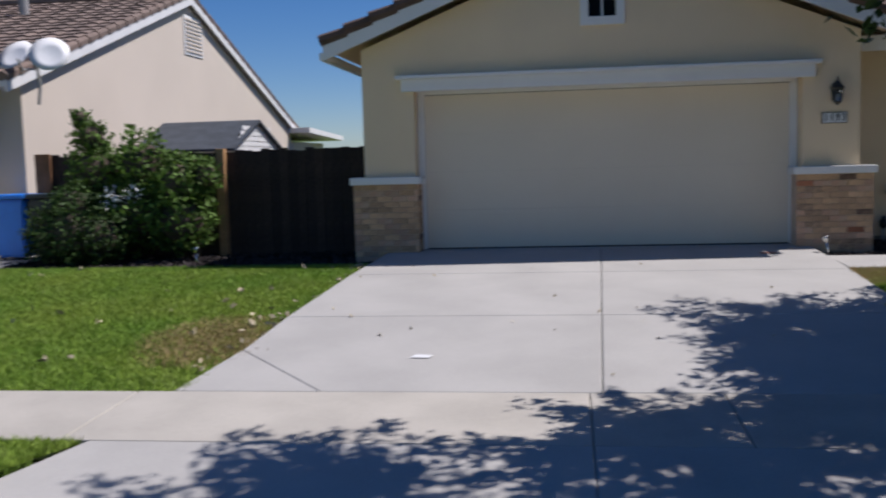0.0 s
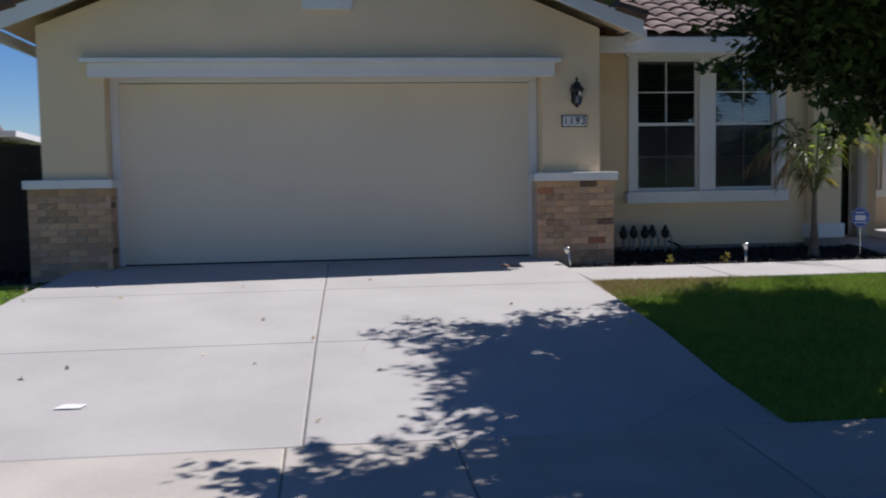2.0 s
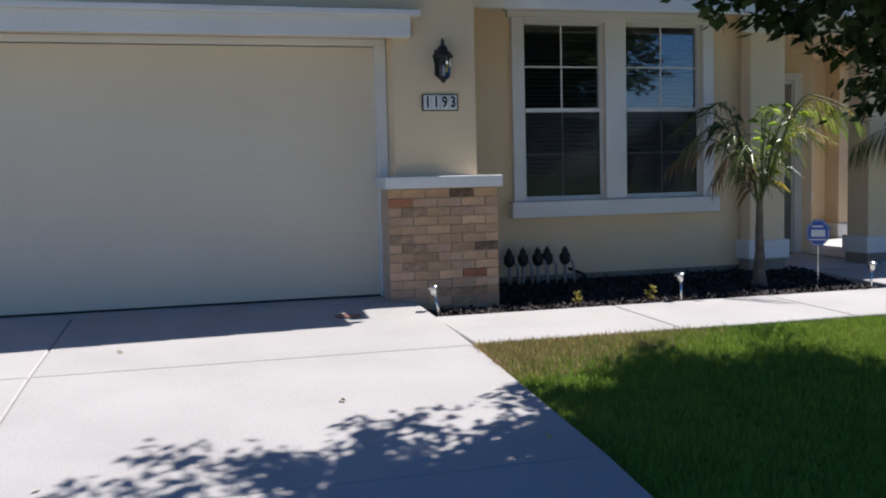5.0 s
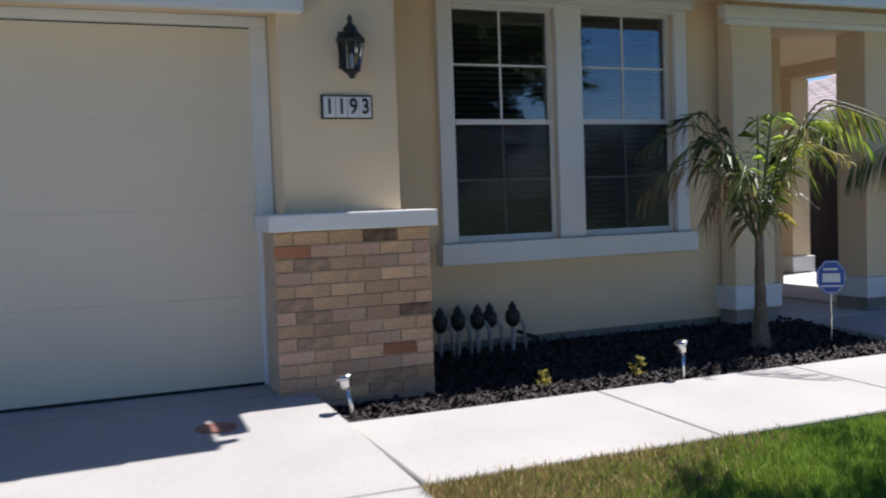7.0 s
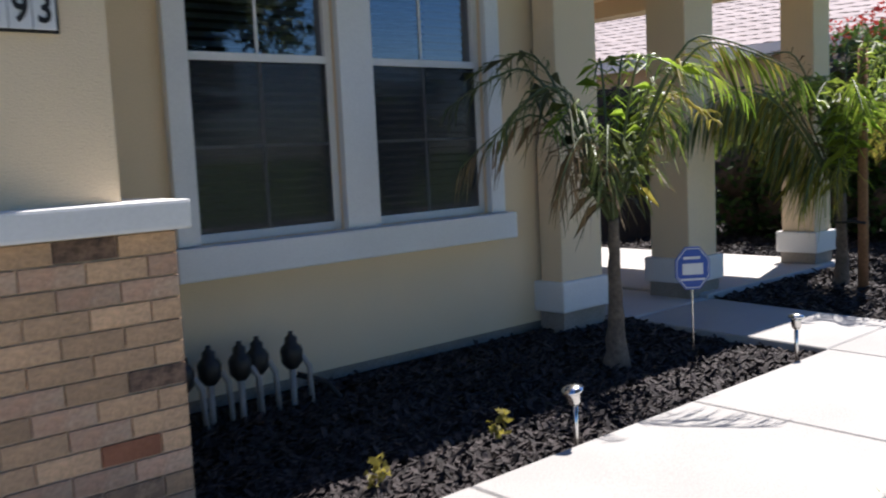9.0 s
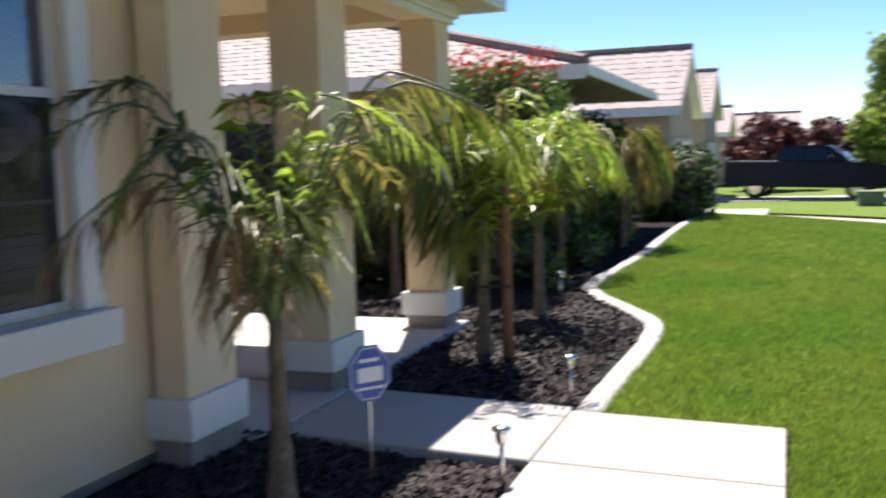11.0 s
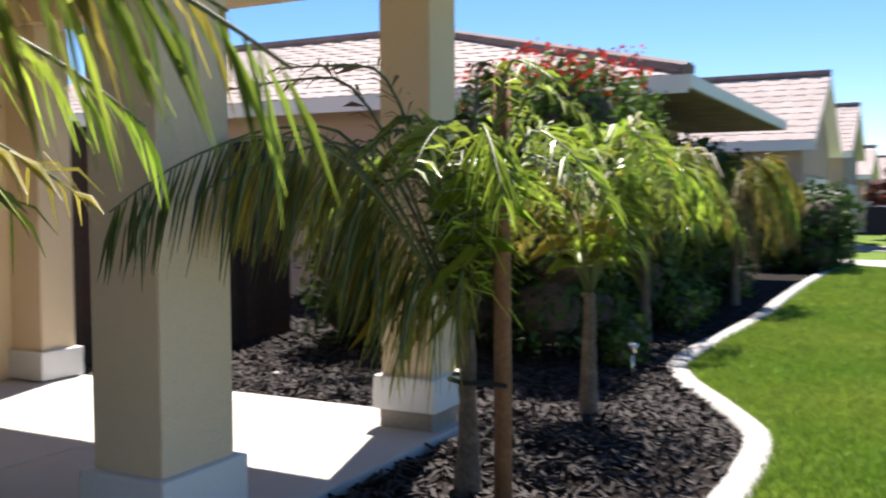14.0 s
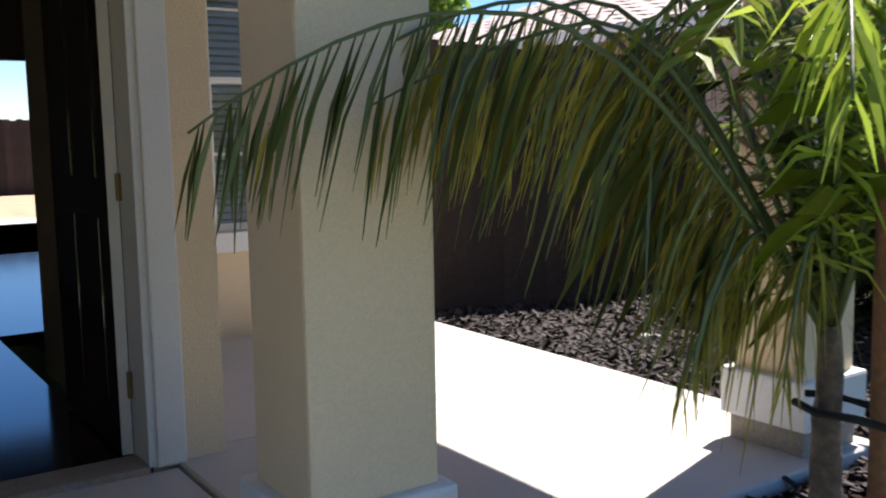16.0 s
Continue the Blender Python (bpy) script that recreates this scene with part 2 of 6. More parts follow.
def lathe(bm, profile, centre=(0, 0, 0), sides=16):
    rings = [[bm.verts.new((centre[0] + r * math.cos(2 * math.pi * k / sides), centre[1] + r * math.sin(2 * math.pi * k / sides), centre[2] + z))
              for k in range(sides)] for r, z in profile]
    for a, b in zip(rings, rings[1:]):
        for k in range(sides):
            bm.faces.new((a[k], a[(k + 1) % sides], b[(k + 1) % sides], b[k]))
    bm.faces.new(rings[0][::-1])
    bm.faces.new(rings[-1])
    return bm


def part(name, bm, mat, parent=None, label="", smooth=False):
    bmesh.ops.recalc_face_normals(bm, faces=bm.faces)
    me = bpy.data.meshes.new(name)
    bm.to_mesh(me)
    bm.free()
    me.materials.append(mat)
    if smooth:
        me.polygons.foreach_set("use_smooth", [True] * len(me.polygons))
    ob = new(name, me)
    if parent is not None:
        ob.parent = parent
    if label:
        ob["label"] = label
    return ob


def boxpart(name, ext, mat, parent=None, bevel=0.0, label=""):
    return part(name, box(bmesh.new(), *ext, bevel), mat, parent, label)


def raw(name, verts, faces, mat, parent=None, smooth=False):
    me = bpy.data.meshes.new(name)
    me.from_pydata(verts, [], faces)
    me.materials.append(mat)
    if smooth:
        me.polygons.foreach_set("use_smooth", [True] * len(me.polygons))
    me.update()
    ob = new(name, me)
    if parent is not None:
        ob.parent = parent
    return ob


def tris(name, pts, mat, parent=None):
    """Loose triangles or quads from an array (n, 3 or 4, 3)."""
    pts = np.asarray(pts, np.float32)
    n, k = pts.shape[:2]
    me = bpy.data.meshes.new(name)
    me.vertices.add(n * k)
    me.vertices.foreach_set("co", pts.reshape(-1))
    me.loops.add(n * k)
    me.loops.foreach_set("vertex_index", np.arange(n * k, dtype=np.int32))
    me.polygons.add(n)
    me.polygons.foreach_set("loop_start", np.arange(0, n * k, k, dtype=np.int32))
    me.update(calc_edges=True)
    me.materials.append(mat)
    ob = new(name, me)
    if parent is not None:
        ob.parent = parent
    return ob


def thing(name, label, category, at=(0, 0, 0), group="", kind=""):
    ob = new(name)
    ob.empty_display_size = 0.1
    ob.location = at
    return tagged(ob, label, category, group, kind)


def structure(ob, label, category):
    return tagged(ob, label, category, kind="structure")


# ---- lie of the land ----
NEAR_EDGE = [(-70, -6.1), (12, -6.1), (15.5, -6.2), (19, -6.3), (23, -6.15), (25.6, -5.65), (27.2, -4.8), (28.5, -3.2), (29.9, -1.5), (32, 1.5), (36, 8), (40, 17), (43, 32)]


def offset_line(line, d):
    out = []
    for i, p in enumerate(line):
        a, b = Vector(line[max(i - 1, 0)]), Vector(line[min(i + 1, len(line) - 1)])
        t = (b - a).normalized()
        out.append((p[0] + t.y * d, p[1] - t.x * d))
    return out


def smooth_line(line, n=6):
    out = []
    for i in range(len(line) - 1):
        p0, p1, p2, p3 = (Vector(line[min(max(i + k, 0), len(line) - 1)]) for k in (-1, 0, 1, 2))
        for j in range(n):
            u = j / n
            out.append(tuple(0.5 * (2 * p1 + (p2 - p0) * u + (2 * p0 - 5 * p1 + 4 * p2 - p3) * u * u + (3 * p1 - p0 - 3 * p2 + p3) * u ** 3)))
    return out + [tuple(line[-1])]


EDGE = [NEAR_EDGE[0], (-20, -6.1)] + smooth_line(NEAR_EDGE[1:])


def edge_distance(x, y):
    best = 1e9
    for (ax, ay), (bx, by) in zip(EDGE, EDGE[1:]):
        dx, dy = bx - ax, by - ay
        u = min(1, max(0, ((x - ax) * dx + (y - ay) * dy) / (dx * dx + dy * dy)))
        best = min(best, math.hypot(x - ax - u * dx, y - ay - u * dy))
    return best


def land(x, y):
    """Height of the yards: level by the houses, falling to the pavement."""
    d = edge_distance(x, y)
    mound = 0.075 * min(1, max(0, (y + 0.35) / 0.7)) if 3.2 < x < 7.1 else 0.0
    if 8.0 < x < 11.5:
        mound = 0.08 * min(1, max(0, (y + 0.75) / 0.6)) * min(1, (11.5 - x) / 1.0)
    return -0.55 + 0.43 * min(1, d / 4.1) + mound


def drive(y):
    return float(np.interp(-y, (-0.5, 0.3, 2.05, 4.1, 6.1, 7.3, 8.8), (0.0, -0.01, -0.11, -0.28, -0.54, -0.58, -0.70)))

# ---- ground, road, pavement ----
ground = structure(raw("ground", [(-900, -900, -0.80), (900, -900, -0.80), (900, 900, -0.80), (-900, 900, -0.80)], [(0, 1, 2, 3)], TURF), "flat distant ground reaching the horizon", "ground")


def strip(name, a, b, za, zb, mat, thick=0.25):
    """A slab between two lines of equal length."""
    bm = bmesh.new()
    n = len(a)
    ta = [bm.verts.new((x, y, za)) for x, y in a]
    tb = [bm.verts.new((x, y, zb)) for x, y in b]
    la = [bm.verts.new((x, y, za - thick)) for x, y in a]
    lb = [bm.verts.new((x, y, zb - thick)) for x, y in b]
    for i in range(n - 1):
        bm.faces.new((ta[i], ta[i + 1], tb[i + 1], tb[i]))
        bm.faces.new((la[i], lb[i], lb[i + 1], la[i + 1]))
        bm.faces.new((ta[i], la[i], la[i + 1], ta[i + 1]))
        bm.faces.new((tb[i], tb[i + 1], lb[i + 1], lb[i]))
    bm.faces.new((ta[0], tb[0], lb[0], la[0]))
    bm.faces.new((ta[-1], la[-1], lb[-1], tb[-1]))
    return part(name, bm, mat)


ROAD_NEAR = [(-70, -8.8), (12, -8.8), (27, -8.75), (36, -8.2), (45, -7.9), (64, -9.5), (68, -14), (86, -29)]
ROAD_FAR = [(-70, -19.1), (12, -19.1), (27, -19.5), (36, -21), (45, -23.5), (58, -29), (63, -33), (78, -44)]
road = structure(strip("road", ROAD_NEAR, ROAD_FAR, -0.72, -0.72, ASPHALT, 0.06), "sunlit grey asphalt residential road", "road")
WEST = [(-70, -6.1), (-20, -6.1), (-4.1, -6.1)]
EAST = [(3.3, -6.1)] + [p for p in EDGE if 11.9 <= p[0] < 26.5]
for name, line in (("parkway_west", WEST), ("parkway_east", EAST)):
    structure(strip(name, offset_line(line, 1.22), offset_line(line, 2.6), -0.595, -0.62, TURF, 0.15), "strip of turf between pavement and kerb", "grass verge")
for name, line in (("kerb_west", WEST), ("kerb_east", EAST)):
    structure(strip(name, offset_line(line, 2.6), offset_line(line, 2.76), -0.60, -0.61, KERB, 0.2), "concrete street kerb beside the grass verge", "kerb")
far_verge = structure(strip("far_verge", ROAD_FAR, [(x + 0.4 * max(0, x), y - 26) for x, y in ROAD_FAR], -0.66, -0.60, TURF, 0.15), "lawns across the road", "grass verge")

# concrete of the drive, the pavement and the walk, slab by slab
driveway = thing("driveway", "pale concrete driveway with tooled joints and leaf shadows", "driveway", kind="structure")
pavement = thing("pavement", "pale concrete pavement along the street", "pavement", kind="structure")
front_walk = thing("front_walk", "pale concrete front walk from drive to porch", "path", kind="structure")
J = 0.0035


def slab(parent, poly, top, mat=CONCRETE, thick=0.14):
    c = Vector((sum(p[0] for p in poly) / len(poly), sum(p[1] for p in poly) / len(poly)))
    inset = []
    n = len(poly)
    for i in range(n):
        p, a, b = Vector(poly[i]), Vector(poly[i - 1]), Vector(poly[(i + 1) % n])
        e1, e2 = (p - a).normalized(), (b - p).normalized()
        n1, n2 = Vector((-e1.y, e1.x)), Vector((-e2.y, e2.x))
        m = (n1 + n2)
        m = m / max(0.3, m.dot(n1))
        inset.append(tuple(p + m * J))
    bm = bmesh.new()
    f = lambda x, y: top(x, y)
    lo = [bm.verts.new((x, y, f(x, y) - thick)) for x, y in inset]
    mid = [bm.verts.new((x, y, f(x, y) - 0.008)) for x, y in inset]
    ins2 = [tuple(Vector(p) + (c - Vector(p)).normalized() * 0.012) for p in inset]
    hi = [bm.verts.new((x, y, f(x, y))) for x, y in ins2]
    for a, b in ((lo, mid), (mid, hi)):
        for i in range(n):
            bm.faces.new((a[i], a[(i + 1) % n], b[(i + 1) % n], b[i]))
    bm.faces.new(hi)
    bm.faces.new(lo[::-1])
    return part("slab", bm, mat, parent)


dz = lambda x, y: drive(y)
XR = 2.66
LX = lambda y: float(np.interp(-y, (0.3, 2.05, 4.1, 6.1), (-2.95, -3.1, -3.28, -3.5)))
MX = lambda y: -0.045 + 0.034 * y
for y0, y1 in ((-0.30, -2.05), (-2.05, -4.1)):
    slab(driveway, [(LX(y1), y1), (MX(y1), y1), (MX(y0), y0), (LX(y0), y0)], dz)
    slab(driveway, [(MX(y1), y1), (XR, y1), (XR, y0), (MX(y0), y0)], dz)
slab(driveway, [(-2.42, -6.1), (MX(-6.1), -6.1), (MX(-4.1), -4.1), (LX(-4.1), -4.1), (LX(-5.1), -5.1)], dz)
slab(driveway, [(MX(-6.1), -6.1), (1.68, -6.1), (XR, -5.35), (XR, -4.1), (MX(-4.1), -4.1)], dz)
slab(driveway, [(-3.62, -6.1), (-2.42, -6.1), (LX(-5.1), -5.1)], dz)
slab(driveway, [(1.68, -6.1), (2.72, -6.1), (XR, -5.35)], dz)
slab(driveway, [(-2.56, -0.30), (2.56, -0.30), (2.56, 0.05), (-2.56, 0.05)], dz)
for x0, x1 in ((-4.3, -0.35), (-0.35, 3.4)):
    t0, t1 = (-3.7 if x0 < -1 else x0), (2.85 if x1 > 1 else x1)
    slab(driveway, [(x0, -8.82), (x1, -8.82), (t1, -7.3), (t0, -7.3)], dz)
xs = [-14.0, -12.3, -10.6, -8.9, -7.2, -5.5, -3.9, -0.35, 0.63, 2.3, 4.0, 5.7, 7.4, 9.0]
for x0, x1 in zip(xs, xs[1:]):
    slab(pavement, [(x0, -7.3), (x1, -7.3), (x1, -6.1), (x0, -6.1)], dz, WALK)
east_out = [(9.0, -7.3)] + [q for p, q in zip(EDGE, offset_line(EDGE, 1.22)) if p[0] >= 11.9]
east = [(9.0, -6.1)] + [p for p in EDGE if p[0] >= 11.9]
ob = strip("pavement_curve", east, east_out, -0.50, -0.52, WALK, 0.14)
ob.parent = pavement
ob = strip("pavement_stretch", [(-70, -6.1), (-14, -6.1)], [(-70, -7.3), (-14, -7.3)], -0.545, -0.58, WALK, 0.14)
ob.parent = pavement
wz = lambda x, y: -0.075 + 0.02 * (y + 0.93)
for x0, x1 in zip([XR, 4.2, 5.66, 7.05], [4.2, 5.66, 7.05, 7.96]):
    slab(front_walk, [(x0, -2.06), (x1, -2.06), (x1, -0.93), (x0, -0.93)], wz)
slab(front_walk, [(7.05, -0.93), (8.03, -0.93), (8.03, 0.42), (7.05, 0.42)], lambda x, y: -0.075 + 0.03 * (y + 0.93))

# porch slab and landing
porch_floor = thing("porch_floor", "smooth pale concrete porch slab, half in sun", "porch", kind="structure")
slab(porch_floor, [(6.88, 0.42), (8.0, 0.42), (8.0, 1.84), (6.88, 1.84)], lambda x, y: -0.03 + 0.012 * (y - 0.42), PORCH)
slab(porch_floor, [(8.0, 0.42), (10.24, 0.42), (10.24, 1.95), (8.0, 1.95)], lambda x, y: 0.0, PORCH)
slab(porch_floor, [(8.0, 1.95), (10.24, 1.95), (10.24, 3.84), (8.0, 3.84)], lambda x, y: 0.0, PORCH)


# yards: turf sheets with blades on the nearest stretch
def sheet(name, poly_rows, mat, drop=0.0):
    """A surface through rows of points, heights from the land."""
    verts, faces = [], []
    w = len(poly_rows[0])
    for row in poly_rows:
        for x, y in row:
            verts.append((x, y, land(x, y) - drop))
    for r in range(len(poly_rows) - 1):
        for c in range(w - 1):
            i = r * w + c
            faces.append((i, i + 1, i + w + 1, i + w))
    return raw(name, verts, faces, mat, smooth=True)


BED = smooth_line([(8.0, -1.00), (9.2, -1.03), (10.2, -1.05), (11.0, -0.98), (11.7, -0.66), (12.7, -0.15), (13.7, 0.02), (16.4, -0.10), (19.0, -0.05), (22.0, -0.05), (25.0, -0.2)], 5)


def bed_y(x):
    return float(np.interp(x, [p[0] for p in BED], [p[1] for p in BED])) if x >= 8.0 else -2.075


def lower_y(x):
    return float(np.interp(x, [p[0] for p in EDGE if p[1] < 20], [p[1] for p in EDGE if p[1] < 20]))


rows = []
gx = list(np.linspace(XR + 0.012, 7.97, 16)) + list(np.linspace(8.0, 29.2, 62))
for k in range(13):
    u = k / 12
    rows.append([(x, (1 - u) * (lower_y(x) + 0.01) + u * bed_y(x)) for x in gx])
lawn = structure(sheet("lawn", rows, TURF, 0.015), "bright green mown front lawn beside the walk", "lawn")
rows = [[(x, y) for x in np.linspace(-16, -3.0, 18)] for y in np.linspace(-6.09, -0.9, 10)]
rows = [[(min(x, LX(y) - 0.01) if x > -3.05 else x, y) for x, y in row] for row in rows]
lawn_west = structure(sheet("lawn_west", rows, TURF, 0.015), "mown lawn with a dry brown patch by the driveway", "lawn")
rows = [[(x, y) for x in np.linspace(-16, -3.04, 14)] for y in np.linspace(-0.9, 20, 12)]
bed_west = structure(sheet("bed_west", rows, SOIL, 0.03), "dark bark-covered planting bed by the fence", "planting bed")
rows = [[(x, y) for x in np.linspace(2.66, 7.04, 10)] for y in np.linspace(-0.93, 0.8, 5)]
bed_front = structure(sheet("bed_front", rows, SOIL, 0.0), "planting bed of dark mulch under the window", "planting bed")
rows = [[(x, (1 - k / 8) * bed_y(x) + k / 8 * 14) for x in np.linspace(8.03, 25, 40)] for k in range(9)]
bed_east = structure(sheet("bed_east", rows, SOIL, 0.0), "planting bed of dark mulch beside the porch", "planting bed")


def inside(poly, x, y):
    hit = False
    for (ax, ay), (bx, by) in zip(poly, poly[1:] + poly[:1]):
        if (ay > y) != (by > y) and x < (bx - ax) * (y - ay) / (by - ay) + ax:
            hit = not hit
    return hit


rng = np.random.default_rng(5)


def land_many(x, y):
    d = np.full(len(x), 1e9)
    for (ax, ay), (bx, by) in zip(EDGE, EDGE[1:]):
        dx, dy = bx - ax, by - ay
        u = np.clip(((x - ax) * dx + (y - ay) * dy) / (dx * dx + dy * dy), 0, 1)
        d = np.minimum(d, np.hypot(x - ax - u * dx, y - ay - u * dy))
    mound = np.where((x > 3.2) & (x < 7.1), 0.075 * np.clip((y + 0.35) / 0.7, 0, 1), 0.0)
    mound = np.where((x > 8.0) & (x < 11.5), 0.08 * np.clip((y + 0.75) / 0.6, 0, 1) * np.clip(11.5 - x, 0, 1), mound)
    return -0.55 + 0.43 * np.minimum(1, d / 4.1) + mound


def blades(name, x, y, z, mat, tall, wide, label):
    n = len(x)
    a = rng.uniform(0, 2 * math.pi, n)
    h = tall * rng.uniform(0.6, 1.25, n)
    w = wide * rng.uniform(0.7, 1.3, n)
    lean = rng.normal(0, 0.45, (n, 2)) * h[:, None]
    p = np.zeros((n, 3, 3), np.float32)
    p[:, 0] = np.stack([x - w * np.cos(a), y - w * np.sin(a), z], 1)
    p[:, 1] = np.stack([x + w * np.cos(a), y + w * np.sin(a), z], 1)
    p[:, 2] = np.stack([x + lean[:, 0], y + lean[:, 1], z + h], 1)
    return tagged(tris(name, p, mat), label, "grass", kind="stuff")


def scatter(n, x0, x1, y0, y1, keep):
    x, y = rng.uniform(x0, x1, n), rng.uniform(y0, y1, n)
    k = keep(x, y)
    return x[k], y[k]


bedx, bedy_ = np.array([p[0] for p in BED]), np.array([p[1] for p in BED])
lowx, lowy = np.array([p[0] for p in EDGE if p[1] < 20]), np.array([p[1] for p in EDGE if p[1] < 20])
top_of = lambda x: np.where(x < 7.98, -2.075, np.interp(x, bedx, bedy_) - 0.06)
bot_of = lambda x: np.interp(x, lowx, lowy) + 0.02
keep = lambda x, y: (y < top_of(x)) & (y > bot_of(x))
x, y = scatter(300000, XR + 0.02, 9.0, -6.09, -2.07, keep)
blades("grass", x, y, land_many(x, y) - 0.015, GRASS, 0.055, 0.0045, "short bright green lawn blades beside the walk")
x, y = scatter(260000, 8.0, 16.5, -6.09, -0.1, keep)
blades("grass", x, y, land_many(x, y) - 0.015, GRASS, 0.055, 0.006, "short bright green lawn blades beside the bed")
x, y = scatter(150000, 16.5, 28.6, -6.4, -0.2, keep)
blades("grass", x, y, land_many(x, y) - 0.015, GRASS, 0.06, 0.012, "far lawn blades near the curved pavement")
x, y = scatter(170000, -12.0, -3.0, -6.09, -0.92, lambda x, y: x < np.interp(-y, (0.3, 2.05, 4.1, 6.1), (-2.95, -3.1, -3.28, -3.5)) - 0.015)
blades("grass", x, y, land_many(x, y) - 0.015, GRASS, 0.05, 0.008, "mown lawn blades beside the driveway")
x, y = scatter(26000, -4.9, -3.15, -6.05, -3.4, lambda x, y: ((x + 3.8) / 0.75) ** 2 + ((y + 4.7) / 0.9) ** 2 < rng.uniform(0.1, 1, len(x)))
blades("dry_grass", x, y, land_many(x, y) - 0.01, DRY_GRASS, 0.05, 0.010, "dry brown grass patch at the lawn's edge")
x, y = scatter(30000, 2.65, 4.6, -2.85, -2.07, lambda x, y: rng.uniform(0, 1, len(x)) < 0.85 - 0.36 * (x - 2.65) - 0.75 * (-2.0 - y))
blades("dry_grass", x, y, land_many(x, y) - 0.01, DRY_GRASS, 0.062, 0.006, "dry straw-coloured grass at the lawn's corner")
x, y = scatter(40000, -8.5, -3.7, -8.75, -7.33, lambda x, y: x < -3.74 - 0.38 * (-7.33 - y))
blades("grass", x, y, np.full(len(x), -0.60), GRASS, 0.06, 0.008, "verge grass beside the pavement")


# ---- mulch chips ----
def chips(name, x, y, z, size, label):
    n = len(x)
    L, W, H = size * rng.uniform(0.5, 1.5, n), size * rng.uniform(0.2, 0.5, n), size * rng.uniform(0.06, 0.2, n)
    a, tilt = rng.uniform(0, 2 * math.pi, n), rng.normal(0, 0.35, n)
    c, s = np.cos(a), np.sin(a)
    q = np.zeros((n, 3, 4, 3), np.float32)
    up = np.stack([-np.sin(tilt) * c, -np.sin(tilt) * s, np.cos(tilt)], 1)
    e1 = np.stack([np.cos(tilt) * c, np.cos(tilt) * s, np.sin(tilt)], 1) * L[:, None]
    e2 = np.stack([-s, c, 0 * c], 1) * W[:, None]
    o = np.stack([x, y, z + 0.6 * H + np.abs(np.sin(tilt)) * L * 0.4], 1)
    t = up * H[:, None]
    q[:, 0] = np.stack([o - e1 - e2, o + e1 - e2 * 0.6, o + e1 * 0.9 + e2, o - e1 * 0.8 + e2 * 0.7], 1) + t[:, None]
    q[:, 1] = np.stack([o - e1 - e2 + t, o - e1 - e2 - t, o + e1 - e2 * 0.6 - t, o + e1 - e2 * 0.6 + t], 1)
    q[:, 2] = np.stack([o - e1 * 0.8 + e2 * 0.7 + t, o + e1 * 0.9 + e2 + t, o + e1 * 0.9 + e2 - t, o - e1 * 0.8 + e2 * 0.7 - t], 1)
    return tagged(tris(name, q.reshape(-1, 4, 3), BARK), label, "mulch", kind="stuff")


x, y = scatter(13000, 2.68, 7.03, -0.92, 0.66, lambda x, y: x < 1e9)
chips("mulch", x, y, land_many(x, y), 0.031, "dark dyed bark chips in the bed under the window")
x, y = scatter(60000, 8.04, 20.0, -1.0, 8.0, lambda x, y: (y > np.interp(x, bedx, bedy_) + 0.08) & ((y < 0.41) | (x > 10.26)) & (rng.uniform(0, 1, len(x)) < np.clip(1.5 - (x - 8) / 8, 0.12, 1)))
chips("mulch", x, y, land_many(x, y), 0.034, "dark dyed bark chips in the bed beside the porch")
x, y = scatter(5000, -12, -3.1, -0.9, 1.4, lambda x, y: x < 1e9)
chips("mulch", x, y, land_many(x, y) - 0.03, 0.05, "dark bark chips along the fence bed")

# concrete bed edging with a rounded back
bm = bmesh.new()
prof = [(-0.085, -0.08), (-0.085, 0.005), (-0.06, 0.026), (0.0, 0.032), (0.06, 0.026), (0.085, 0.005), (0.085, -0.08)]
rings = []
for i, (px_, py_) in enumerate(BED):
    a, b = Vector(BED[max(i - 1, 0)]), Vector(BED[min(i + 1, len(BED) - 1)])
    d = (b - a).normalized()
    nrm = Vector((-d.y, d.x))
    rings.append([bm.verts.new((px_ + nrm.x * u, py_ + nrm.y * u, land(px_, py_) + v)) for u, v in prof])
for a, b in zip(rings, rings[1:]):
    for k in range(len(prof) - 1):
        bm.faces.new((a[k], a[k + 1], b[k + 1], b[k]))
bm.faces.new(rings[0])
bm.faces.new(rings[-1][::-1])
structure(part("bed_edging", bm, KERB, smooth=True), "curving cast concrete edging between mulch and lawn", "edging")

# ---- the house: walls ----
GF, WF = -0.30, 0.70          # garage front face, window wall face
bm = bmesh.new()
box(bm, -3.25, -2.54, GF, -0.02, -0.15, 2.75)
box(bm, 2.54, 3.25, GF, -0.02, -0.15, 2.75)
box(bm, -2.54, 2.54, GF, -0.02, 2.20, 2.75)
ATT = (-0.20, 0.20, 3.04, 3.62)      # attic light
peak = 2.75 + 3.25 * 0.40
for a, b in ((-3.25, ATT[0]), (ATT[1], 3.25)):
    sgn = -1 if a < 0 else 1
    inner = b if a < 0 else a
    zi = peak - abs(inner) * 0.40
    poly = [(a, 2.75), (b, 2.75), (b, zi)] if a < 0 else [(a, 2.75), (b, 2.75), (a, zi)]
    f0 = [bm.verts.new((x, GF, z)) for x, z in poly]
    f1 = [bm.verts.new((x, -0.02, z)) for x, z in poly]
    bm.faces.new(f0)
    bm.faces.new(f1[::-1])
    for i in range(3):
        bm.faces.new((f0[i], f0[(i + 1) % 3], f1[(i + 1) % 3], f1[i]))
box(bm, ATT[0], ATT[1], GF, -0.02, 2.75, ATT[2])
box(bm, ATT[0], ATT[1], GF, -0.02, ATT[3], peak - 0.10)
